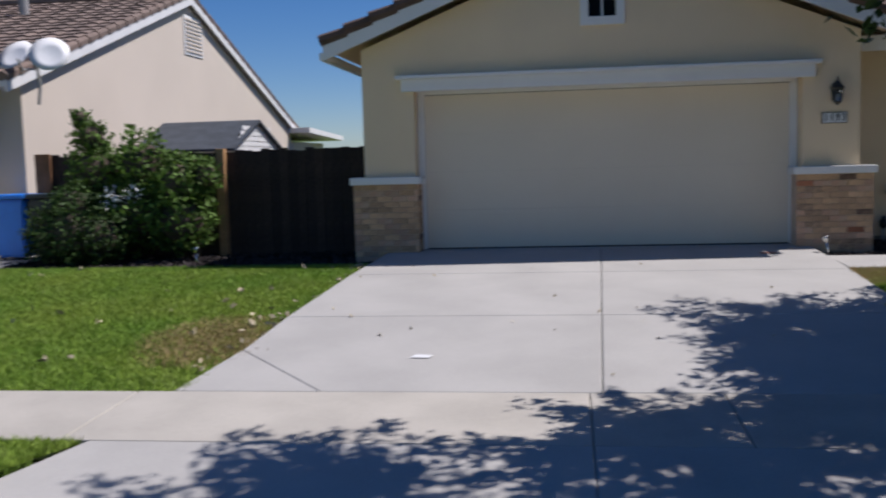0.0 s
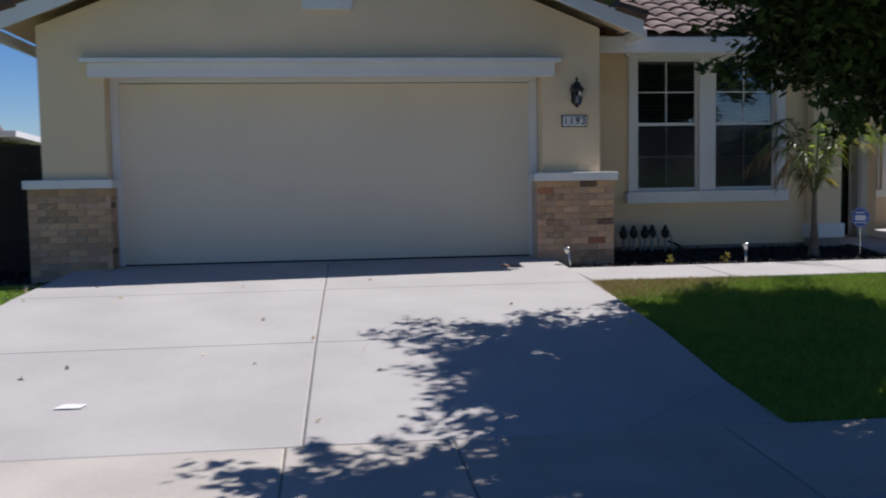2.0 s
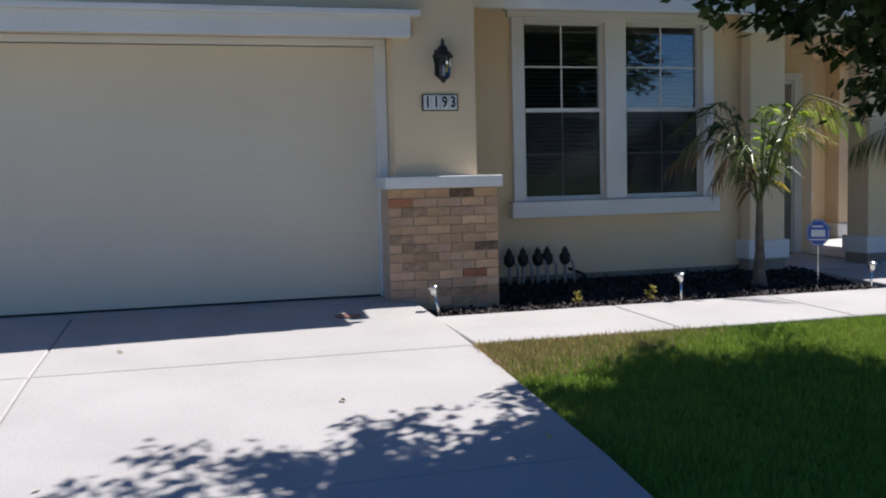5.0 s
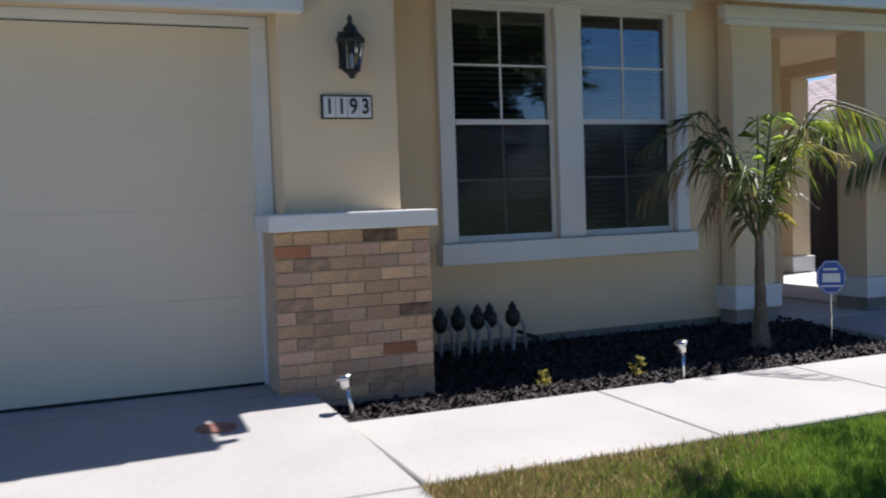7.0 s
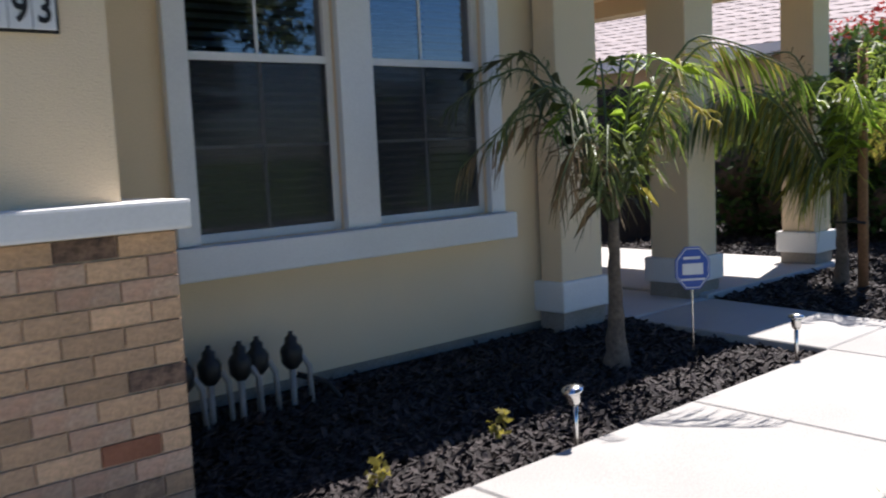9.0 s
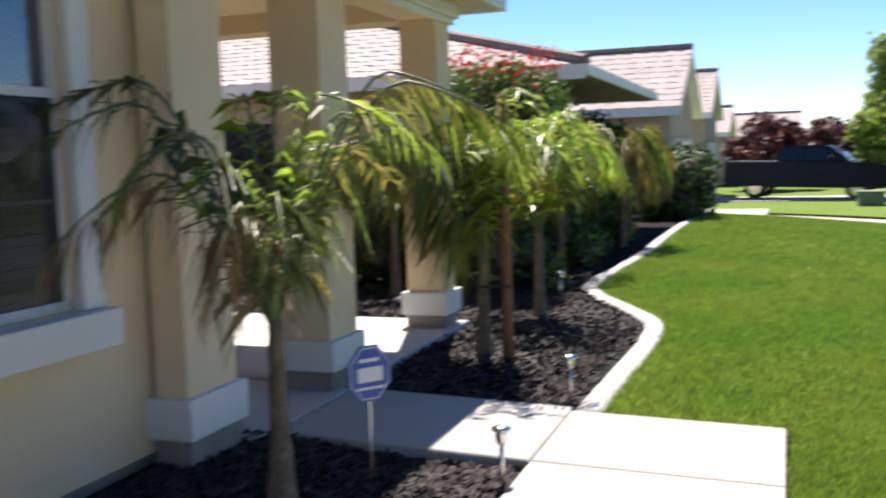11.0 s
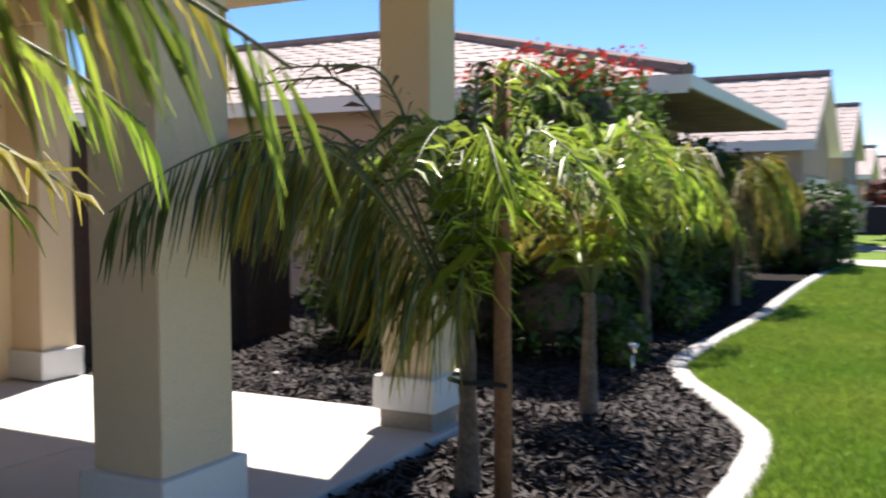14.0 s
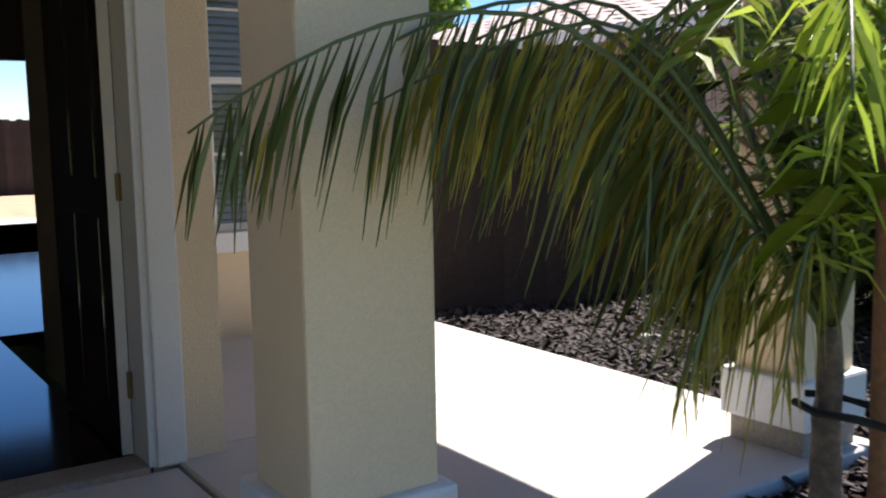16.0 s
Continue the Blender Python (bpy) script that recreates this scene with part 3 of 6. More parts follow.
structure(part("wall_garage_front", bm, STUCCO), "tan stucco garage gable wall", "wall")
structure(boxpart("wall_garage_west", (-3.25, -3.05, -0.02, 9.0, -0.15, 2.75), STUCCO), "tan stucco garage side wall", "wall")
structure(boxpart("wall_garage_return", (3.05, 3.25, -0.02, WF + 0.2, -0.15, 2.75), STUCCO), "tan stucco return wall beside the window", "wall")
# window wall with two openings
W1, W2, WZ0, WZ1, WR = (4.04, 4.92), (5.125, 6.01), 0.755, 2.52, 1.645
bm = bmesh.new()
box(bm, 3.25, W1[0], WF, WF + 0.2, 0.02, 2.75)
box(bm, W1[1], W2[0], WF, WF + 0.2, 0.02, 2.75)
box(bm, W2[1], 6.8, WF, WF + 0.2, 0.02, 2.75)
for a, b in (W1, W2):
    box(bm, a, b, WF, WF + 0.2, 0.02, WZ0)
    box(bm, a, b, WF, WF + 0.2, WZ1, 2.75)
structure(part("wall_window", bm, STUCCO), "tan stucco front wall with twin windows", "wall")
structure(boxpart("footing_front", (3.25, 6.85, WF + 0.03, WF + 0.2, -0.2, 0.02), FOOTING), "bare concrete footing strip under the stucco", "footing")
# entry: wall with the front door, side of the porch court, far court wall
DZ = 2.06
bm = bmesh.new()
box(bm, 7.91, 8.19, 1.86, 2.06, -0.1, 2.75)
box(bm, 6.78, 6.88, 1.86, 2.06, -0.1, 2.75)
box(bm, 6.88, 7.91, 1.86, 2.06, DZ, 2.75)
structure(part("wall_entry", bm, STUCCO), "tan stucco entry wall round the front door", "wall")
structure(boxpart("wall_entry_west", (6.78, 6.88, WF + 0.2, 1.86, -0.1, 2.75), STUCCO), "tan stucco side wall of the entry", "wall")
structure(boxpart("wall_court_west", (7.99, 8.19, 2.06, 4.04, -0.1, 2.75), STUCCO), "tan stucco side wall of the porch court", "wall")
CW = (8.42, 9.50, 0.64, 2.38)
bm = bmesh.new()
box(bm, 8.19, CW[0], 3.84, 4.04, -0.1, 2.75)
box(bm, CW[1], 10.15, 3.84, 4.04, -0.1, 2.75)
box(bm, CW[0], CW[1], 3.84, 4.04, -0.1, CW[2])
box(bm, CW[0], CW[1], 3.84, 4.04, CW[3], 2.75)
structure(part("wall_court_north", bm, STUCCO), "tan stucco wall with a blinded window", "wall")
structure(boxpart("wall_east", (9.95, 10.15, 4.04, 12.0, -0.1, 2.75), STUCCO), "tan stucco side wall of the house", "wall")
# inner room shells, their indoor dimness put into the wall colour
structure(boxpart("wall_room_back", (3.25, 6.8, 4.6, 4.7, -0.1, 2.75), INTERIOR_DIM), "dim plain room wall behind the windows", "wall")
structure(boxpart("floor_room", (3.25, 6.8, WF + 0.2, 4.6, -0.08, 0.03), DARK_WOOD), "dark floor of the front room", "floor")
structure(boxpart("wall_room_west", (3.05, 3.25, WF + 0.2, 4.7, -0.1, 2.75), INTERIOR_DIM), "dim plain room side wall", "wall")
structure(boxpart("wall_hall_west", (6.80, 6.90, 2.06, 9.5, -0.1, 2.75), INTERIOR_DIM), "dim plain hallway wall", "wall")
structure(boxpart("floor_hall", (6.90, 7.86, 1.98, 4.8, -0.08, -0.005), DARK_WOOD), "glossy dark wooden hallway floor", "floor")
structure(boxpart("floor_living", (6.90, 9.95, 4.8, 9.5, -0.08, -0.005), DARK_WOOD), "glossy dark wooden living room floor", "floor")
structure(boxpart("wall_garage_back", (-3.05, 3.05, 8.8, 9.0, -0.15, 2.75), INTERIOR_DIM), "plain garage back wall", "wall")
structure(boxpart("ceiling", (-3.05, 10.25, 0.96, 12.0, 2.75, 2.80), INTERIOR_DIM), "plain ceiling over the rooms", "ceiling")
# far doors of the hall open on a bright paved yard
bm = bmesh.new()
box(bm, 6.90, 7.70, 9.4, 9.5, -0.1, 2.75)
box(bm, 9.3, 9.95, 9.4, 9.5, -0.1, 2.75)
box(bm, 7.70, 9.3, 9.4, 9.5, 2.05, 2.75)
structure(part("wall_hall_end", bm, INTERIOR_DIM), "dim hallway end wall with a glazed opening", "wall")

# garage door: sections with shallow pressed panels
garage_door = thing("garage_door", "closed cream sectional garage door with faint panels", "garage door", kind="structure")
for k in range(4):
    z0 = 0.012 + k * 0.53
    bm = bmesh.new()
    box(bm, -2.44, 2.44, 0.0, 0.045, z0 + 0.0004, z0 + 0.5296, 0.0012)
    for j in range(8):
        x0 = -2.44 + 0.06 + j * 0.605
        box(bm, x0, x0 + 0.525, -0.0012, 0.002, z0 + 0.08, z0 + 0.45, 0.001)
    part("door_section", bm, DOOR_PAINT, garage_door)
bm = bmesh.new()
for s in (-1, 1):
    box(bm, *sorted((s * 2.44, s * 2.535)), -0.05, 0.02, 0.0, 2.14, 0.006)
box(bm, -2.535, 2.535, -0.05, 0.02, 2.14, 2.198, 0.006)
part("door_trim", bm, WHITE, garage_door, "white painted door trim")
boxpart("weather_strip", (-2.44, 2.44, -0.006, 0.03, -0.003, 0.012), RUBBER, garage_door, label="black rubber bottom seal")
structure(boxpart("garage_jamb_fill", (-2.56, 2.56, 0.046, 0.12, 0.0, 2.2), INTERIOR_DIM), "plain backing behind the garage door", "wall")
# header trim over the door
bm = bmesh.new()
box(bm, -2.70, 2.68, GF - 0.085, GF, 2.17, 2.335, 0.006)
box(bm, -2.77, 2.75, GF - 0.14, GF, 2.335, 2.385, 0.008)
structure(part("trim", bm, WHITE), "white moulded header trim over the garage door", "trim")

# attic window
win_a = thing("window_1", "small white-framed attic window with dark glass", "window", kind="structure")
bm = bmesh.new()
a0, a1, b0, b1 = ATT
for e in ((a0 - 0.09, a0 + 0.02, b0 - 0.09, b1 + 0.09), (a1 - 0.02, a1 + 0.09, b0 - 0.09, b1 + 0.09)):
    box(bm, e[0], e[1], GF - 0.04, GF + 0.06, e[2], e[3], 0.006)
box(bm, a0 + 0.02, a1 - 0.02, GF - 0.04, GF + 0.06, b0 - 0.09, b0 + 0.02, 0.006)
box(bm, a0 + 0.02, a1 - 0.02, GF - 0.04, GF + 0.06, b1 - 0.02, b1 + 0.09, 0.006)
box(bm, -0.012, 0.012, GF + 0.01, GF + 0.04, b0 + 0.02, b1 - 0.02)
part("window_frame", bm, WHITE, win_a)
boxpart("pane", (a0, a1, GF + 0.06, GF + 0.066, b0, b1), DARK_GLASS, win_a)


# ---- twin window ----
def sash_window(name, x0, x1, y, z0, z1, rail, label):
    w = thing(name, label, "window", kind="structure")
    bm = bmesh.new()
    t = 0.045
    box(bm, x0, x0 + t, y + 0.03, y + 0.10, z0, z1, 0.005)
    box(bm, x1 - t, x1, y + 0.03, y + 0.10, z0, z1, 0.005)
    box(bm, x0 + t, x1 - t, y + 0.03, y + 0.10, z0, z0 + t, 0.005)
    box(bm, x0 + t, x1 - t, y + 0.03, y + 0.10, z1 - t, z1, 0.005)
    box(bm, x0 + t, x1 - t, y + 0.02, y + 0.09, rail - 0.02, rail + 0.02, 0.004)
    part("window_frame", bm, WHITE, w)
    xm = (x0 + x1) / 2
    for a, b, d in ((z0 + t, rail - 0.02, 0.045), (rail + 0.02, z1 - t, 0.06)):
        bm = bmesh.new()
        zm = (a + b) / 2
        box(bm, xm - 0.008, xm + 0.008, y + d - 0.006, y + d - 0.001, a, b)
        box(bm, x0 + t, x1 - t, y + d - 0.0055, y + d - 0.0005, zm - 0.008, zm + 0.008)
        part("muntin", bm, WHITE, w)
        pane = boxpart("pane", (x0 + t, x1 - t, y + d, y + d + 0.004, a, b), GLASS if y < 3 else CLEAR_GLASS, w)
        pane.visible_shadow = False
    scr = boxpart("insect_screen", (x0 + t, x1 - t, y + 0.032, y + 0.0335, z0 + t, rail - 0.02), SCREEN, w, label="dark insect screen") if y < 3 else None
    n = int((z1 - z0) / 0.045)
    for k in range(n):
        z = z0 + 0.02 + k * (z1 - z0 - 0.04) / n
        bm = bmesh.new()
        vs = [bm.verts.new(p) for p in ((x0 + 0.03, y + 0.125, z), (x1 - 0.03, y + 0.125, z), (x1 - 0.03, y + 0.158, z + 0.030), (x0 + 0.03, y + 0.158, z + 0.030))]
        bm.faces.new(vs)
        vs2 = [bm.verts.new(v.co + Vector((0, 0.001, -0.002))) for v in vs]
        bm.faces.new(vs2[::-1])
        for i in range(4):
            bm.faces.new((vs[i], vs2[i], vs2[(i + 1) % 4], vs[(i + 1) % 4]))
        part("slat", bm, BLIND, w)
    return w


sash_window("window_2", *W1, WF, WZ0, WZ1, WR, "white-framed sash window with half-open blinds")
sash_window("window_3", *W2, WF, WZ0, WZ1, WR, "white-framed sash window with half-open blinds")
sash_window("window_4", CW[0], CW[1], 3.84, CW[2], CW[3], 1.53, "white-framed porch window with open blinds")
bm = bmesh.new()
box(bm, 3.93, W1[0] + 0.01, WF - 0.045, WF, 0.754, 2.53, 0.008)
box(bm, W1[1] - 0.01, W2[0] + 0.01, WF - 0.045, WF, 0.754, 2.53, 0.008)
box(bm, W2[1] - 0.01, 6.12, WF - 0.045, WF, 0.754, 2.53, 0.008)
box(bm, W1[0] + 0.01, W1[1] - 0.01, WF - 0.045, WF, 2.50, 2.53, 0.006)
box(bm, W2[0] + 0.01, W2[1] - 0.01, WF - 0.045, WF, 2.50, 2.53, 0.006)
box(bm, 3.88, 6.17, WF - 0.08, WF, 2.53, 2.59, 0.012)
box(bm, 3.85, 6.20, WF - 0.11, WF, 2.59, 2.618, 0.006)
structure(part("trim", bm, WHITE), "broad white trim round the twin windows", "trim")
structure(boxpart("window_sill", (3.89, 6.15, WF - 0.11, WF + 0.05, 0.595, 0.752), WHITE, bevel=0.01), "white projecting window sill", "sill")
bm = bmesh.new()
box(bm, CW[0] - 0.15, CW[1] + 0.15, 3.78, 3.84, CW[2] - 0.12, CW[2], 0.008)
box(bm, CW[0] - 0.15, CW[0], 3.80, 3.84, CW[2], CW[3] + 0.1, 0.006)
box(bm, CW[1], CW[1] + 0.15, 3.80, 3.84, CW[2], CW[3] + 0.1, 0.006)
structure(part("trim", bm, WHITE), "white trim round the porch window", "trim")


# ---- porch posts ----
def post(name, x0, x1, y0, y1, b0, b1, top, label):
    p = thing(name, label, "column", group="porch columns", kind="structure")
    e = 0.038
    boxpart("shaft", (x0 + e, x1 - e, y0 + e, y1 - e, b1 - 0.02, top), STUCCO, p, 0.012)
    boxpart("base", (x0, x1, y0, y1, b0, b1), WHITE, p, 0.014, "white painted base block")
    boxpart("footing", (x0 + 0.03, x1 - 0.03, y0 + 0.03, y1 - 0.03, -0.14, b0), FOOTING, p, 0.0, "bare concrete footing")
    return p


post("column_1", 6.40, 6.885, 0.455, 0.71, 0.09, 0.285, 2.42, "tan stucco pilaster with a white base")
post("column_2", 7.848, 8.30, 0.465, 0.875, 0.085, 0.27, 2.42, "square tan stucco porch column, white base")
post("column_3", 9.812, 10.19, 0.462, 0.845, 0.10, 0.285, 2.42, "square tan stucco porch column, white base")
post("column_4", 9.86, 10.22, 3.50, 3.88, 0.01, 0.21, 2.42, "square tan stucco porch column, white base")
bm = bmesh.new()
box(bm, 6.46, 10.15, 0.51, 0.80, 2.42, 2.62, 0.01)
box(bm, 9.86, 10.15, 0.80, 3.84, 2.42, 2.62, 0.01)
structure(part("porch_beam", bm, STUCCO), "tan stucco porch beam over the columns", "beam")
bm = bmesh.new()
box(bm, 6.36, 10.19, 0.465, 0.51, 2.40, 2.45, 0.010)
box(bm, 6.32, 10.23, 0.43, 0.51, 2.45, 2.55, 0.012)
structure(part("trim", bm, WHITE), "white crown trim along the porch beam", "trim")
structure(boxpart("porch_ceiling", (6.88, 9.86, 0.80, 3.84, 2.58, 2.62), STUCCO), "tan stucco porch ceiling", "ceiling")

# ---- roofs ----
def tile_field(name, origin, across, up, n_across, n_up, mat, parent=None, tile=0.30, course=0.36, rise=0.05, lip=0.03):
    """Curved roof tiles: waves across the slope, a lip at each course."""
    o, a, u = Vector(origin), Vector(across).normalized(), Vector(up).normalized()
    nrm = a.cross(u)
    if nrm.z < 0:
        nrm = -nrm
    k = 5
    verts, faces = [], []
    cols = n_across * k + 1
    for r in range(n_up):
        for s in (0, 1):
            for c in range(cols):
                ph = c / k
                h = rise * abs(math.sin(math.pi * ph)) ** 0.8 + (lip if s == 0 else 0.0)
                h += 0.008 * math.sin(7.1 * r + 3.3 * int(ph))
                verts.append(o + a * (ph * tile) + u * ((r + s) * course) + nrm * h)
    for r in range(2 * n_up - 1):
        for c in range(cols - 1):
            i = r * cols + c
            faces.append((i, i + 1, i + cols + 1, i + cols))
    return raw(name, verts, faces, mat, parent)


def deck(name, pts, thick, mat, parent):
    bm = bmesh.new()
    top = [bm.verts.new(p) for p in pts]
    low = [bm.verts.new(Vector(p) - Vector((0, 0, thick))) for p in pts]
    bm.faces.new(top)
    bm.faces.new(low[::-1])
    n = len(pts)
    for i in range(n):
        bm.faces.new((top[i], low[i], low[(i + 1) % n], top[(i + 1) % n]))
    return part(name, bm, mat, parent)


roof = thing("roof", "brown tiled gable roof with white fascia", "roof", kind="structure")
RY, RE, RZ, RS = -0.55, 3.68, 2.78, 0.40
rp = RZ + RE * RS
for s in (-1, 1):
    deck("deck", [(s * RE, RY, RZ), (0, RY, rp), (0, 9.2, rp), (s * RE, 9.2, RZ)], 0.03, STUCCO, roof)
    # white barge board and its dark tile edge
    bm = bmesh.new()
    for dy0, dy1, dz0, dz1 in ((-0.05, 0.0, -0.17, 0.035),):
        q = [(s * (RE + 0.02), RZ + dz0), (0, rp + dz0), (0, rp + dz1), (s * (RE + 0.02), RZ + dz1)]
        f0 = [bm.verts.new((x, RY + dy0, z)) for x, z in q]
        f1 = [bm.verts.new((x, RY + dy1, z)) for x, z in q]
        bm.faces.new(f0)
        bm.faces.new(f1[::-1])
        for i in range(4):
            bm.faces.new((f0[i], f0[(i + 1) % 4], f1[(i + 1) % 4], f1[i]))
    part("barge_board", bm, WHITE, roof, "white barge board")
    slope = Vector((-s * 1.0, 0, RS)).normalized()
    for k in range(11):
        p0 = Vector((s * (RE + 0.06), RY - 0.07, RZ + 0.045)) + slope * (k * 0.37)
        p1 = p0 + slope * 0.40
        bm = bmesh.new()
        rod(bm, [p0 + Vector((0, 0.05, 0.04)), p1 + Vector((0, 0.05, 0.0))], [0.085, 0.075], 8)
        part("rake_tile", bm, TILE_DARK, roof)
    tile_field("tiles", (s * (RE + 0.05), RY, RZ + 0.03), (0, 1, 0), (-s, 0, RS), 32, 11, TILE_DARK, roof)
    boxpart("gutter", (*sorted((s * RE, s * (RE + 0.11))), RY + 0.08, 9.1, RZ - 0.16, RZ - 0.05), WHITE, roof, 0.02, "white rain gutter")
# roof over the window wall and the porch
front_roof = thing("roof_front", "brown tiled roof over window and porch", "roof", kind="structure")
FE, FZ, FX = 0.15, 2.68, 10.38
deck("deck", [(3.25, FE, FZ), (FX, FE, FZ), (FX - 4.0, FE + 4.0, FZ + 1.58), (3.25, FE + 4.0, FZ + 1.58)], 0.03, STUCCO, front_roof)
deck("deck", [(FX, FE, FZ), (FX, 12, FZ), (FX - 4.0, 12, FZ + 1.58), (FX - 4.0, FE + 4.0, FZ + 1.58)], 0.03, STUCCO, front_roof)
deck("deck", [(3.25, FE + 4.0, FZ + 1.58), (FX - 4.0, FE + 4.0, FZ + 1.58), (FX - 4.0, 12, FZ + 1.58), (3.25, 12, FZ + 1.58)], 0.03, STUCCO, front_roof)
tile_field("tiles", (3.26, FE - 0.04, FZ + 0.04), (1, 0, 0), (0, 1, 0.395), 11, 11, TILE_N, front_roof)
boxpart("fascia", (3.26, FX + 0.05, FE - 0.06, FE, FZ - 0.17, FZ + 0.03), WHITE, front_roof, 0.012, "white fascia board")
boxpart("fascia", (FX, FX + 0.05, FE + 0.001, 12.0, FZ - 0.17, FZ + 0.03), WHITE, front_roof, 0.012, "white fascia board")
boxpart("soffit", (3.26, FX, FE + 0.001, WF, FZ - 0.06, FZ - 0.035), STUCCO, front_roof, 0.0, "tan stucco soffit")
boxpart("soffit", (10.16, FX, WF, 12.0, FZ - 0.06, FZ - 0.035), STUCCO, front_roof, 0.0, "tan stucco soffit")
boxpart("soffit", (3.26, 10.16, WF + 0.2, 6.0, FZ - 0.058, FZ - 0.037), STUCCO, front_roof, 0.0, "tan stucco soffit")

# ---- plants ----
def leaflet_fan(rachis, n, length, droop, width, seed, hang=0.0, ragged=0.2):
    """Leaflets on both sides of a stem, as bent strips of two quads."""
    r = np.random.default_rng(seed)
    pts = np.array([tuple(p) for p in rachis])
    seg = np.linalg.norm(np.diff(pts, axis=0), axis=1)
    cum = np.r_[0, np.cumsum(seg)]
    out = []
    for k in range(n):
        u = 0.14 + 0.86 * (k + r.uniform(0, 0.7)) / n
        s = u * cum[-1]
        p = np.array([np.interp(s, cum, pts[:, c]) for c in range(3)])
        q = np.array([np.interp(min(s + 0.02, cum[-1]), cum, pts[:, c]) for c in range(3)])
        q0 = np.array([np.interp(max(s - 0.02, 0), cum, pts[:, c]) for c in range(3)])
        d = (q - q0) / (np.linalg.norm(q - q0) + 1e-9)
        side = np.cross(d, (0, 0, 1.0))
        side /= np.linalg.norm(side) + 1e-9
        for sg in (-1, 1):
            if r.uniform() < ragged * 0.5:
                continue
            L = length * (0.45 + 0.75 * math.sin(math.pi * min(1, 0.18 + 0.8 * u))) * r.uniform(0.7, 1.15)
            way = d * r.uniform(0.35, 0.75) + sg * side * r.uniform(0.5, 0.95) * (1 - hang) + np.array((0, 0, r.uniform(-0.1, 0.35) * (1 - hang) - hang * 1.2))
            way += r.normal(0, 0.1, 3)
            way /= np.linalg.norm(way)
            fall = np.array((0, 0, -1.0))
            a = p
            b = p + way * L * 0.5 + fall * droop * L * 0.10
            c = p + way * L * 0.85 + fall * droop * L * 0.5
            wv = np.cross(way, r.normal(0, 1, 3))
            wv = wv / (np.linalg.norm(wv) + 1e-9) * width * r.uniform(0.7, 1.2)
            out.append((a - wv * 0.4, a + wv * 0.4, b + wv, c + wv * 0.15, c - wv * 0.15, b - wv))
    return np.array(out)


def frond(parent, base, heading, reach, rise, drop, mat, seed, n=46, length=0.34, droop=1.0, width=0.008, hang=0.0, bend=0.35):
    """One feather frond: an arching stem and its leaflets, stem as a part below it."""
    h = radians(heading)
    b = Vector(base)
    pts = []
    for k in range(15):
        u = k / 14
        out = reach * (u ** 0.9)
        z = rise * math.sin(min(1.0, u * 1.9) * math.pi / 2) - drop * (max(0, u - bend) / (1 - bend)) ** 1.7
        pts.append(b + Vector((math.cos(h) * out, math.sin(h) * out, z)))
    f = tris("frond", leaflet_fan(pts, n, length, droop, width, seed, hang), mat, parent)
    s = part("stem", rod(bmesh.new(), pts, [0.010 - 0.0005 * k for k in range(15)], 5), RACHIS, None, smooth=True)
    s.parent = f
    return f


def palm(at, trunk, fronds, label, radius=0.075, seed=1, flare=1.6, lean=(0, 0)):
    p = thing("palm", label, "palm", at, group="young palms in the beds")
    r = random.Random(seed)
    n = 14
    pts, rad = [], []
    for k in range(n):
        u = k / (n - 1)
        pts.append((lean[0] * u + r.uniform(-0.004, 0.004), lean[1] * u + r.uniform(-0.004, 0.004), -0.04 + trunk * u))
        rad.append(radius * (1 + (flare - 1) * math.exp(-5 * u) - 0.35 * u) * (1.06 if k % 2 else 0.97))
    part("trunk", rod(bmesh.new(), pts, rad, 12), PALM_TRUNK, p, "grey ringed trunk", smooth=True)
    for k, (heading, reach, rise, drop, mat, opts) in enumerate(fronds):
        top = Vector((lean[0], lean[1], trunk - 0.05 - 0.02 * (k % 3)))
        frond(p, top, heading, reach, rise, drop, mat, seed * 100 + k, **opts)
    return p


def crown_fronds(count, reach, rise, drop, seed, mats, skip=(), **opts):
    r = random.Random(seed)
    out = []
    for k in range(count):
        out.append((k * 360 / count + r.uniform(-14, 14), reach * r.uniform(0.75, 1.15), rise * r.uniform(0.7, 1.25),
                    drop * r.uniform(0.6, 1.4), mats[k % len(mats)], dict(opts)))
    return out


P1 = crown_fronds(6, 0.55, 0.78, 0.12, 4, [FROND, FROND_BRIGHT, FROND_DARK], n=30, length=0.20, droop=1.0, width=0.0055)
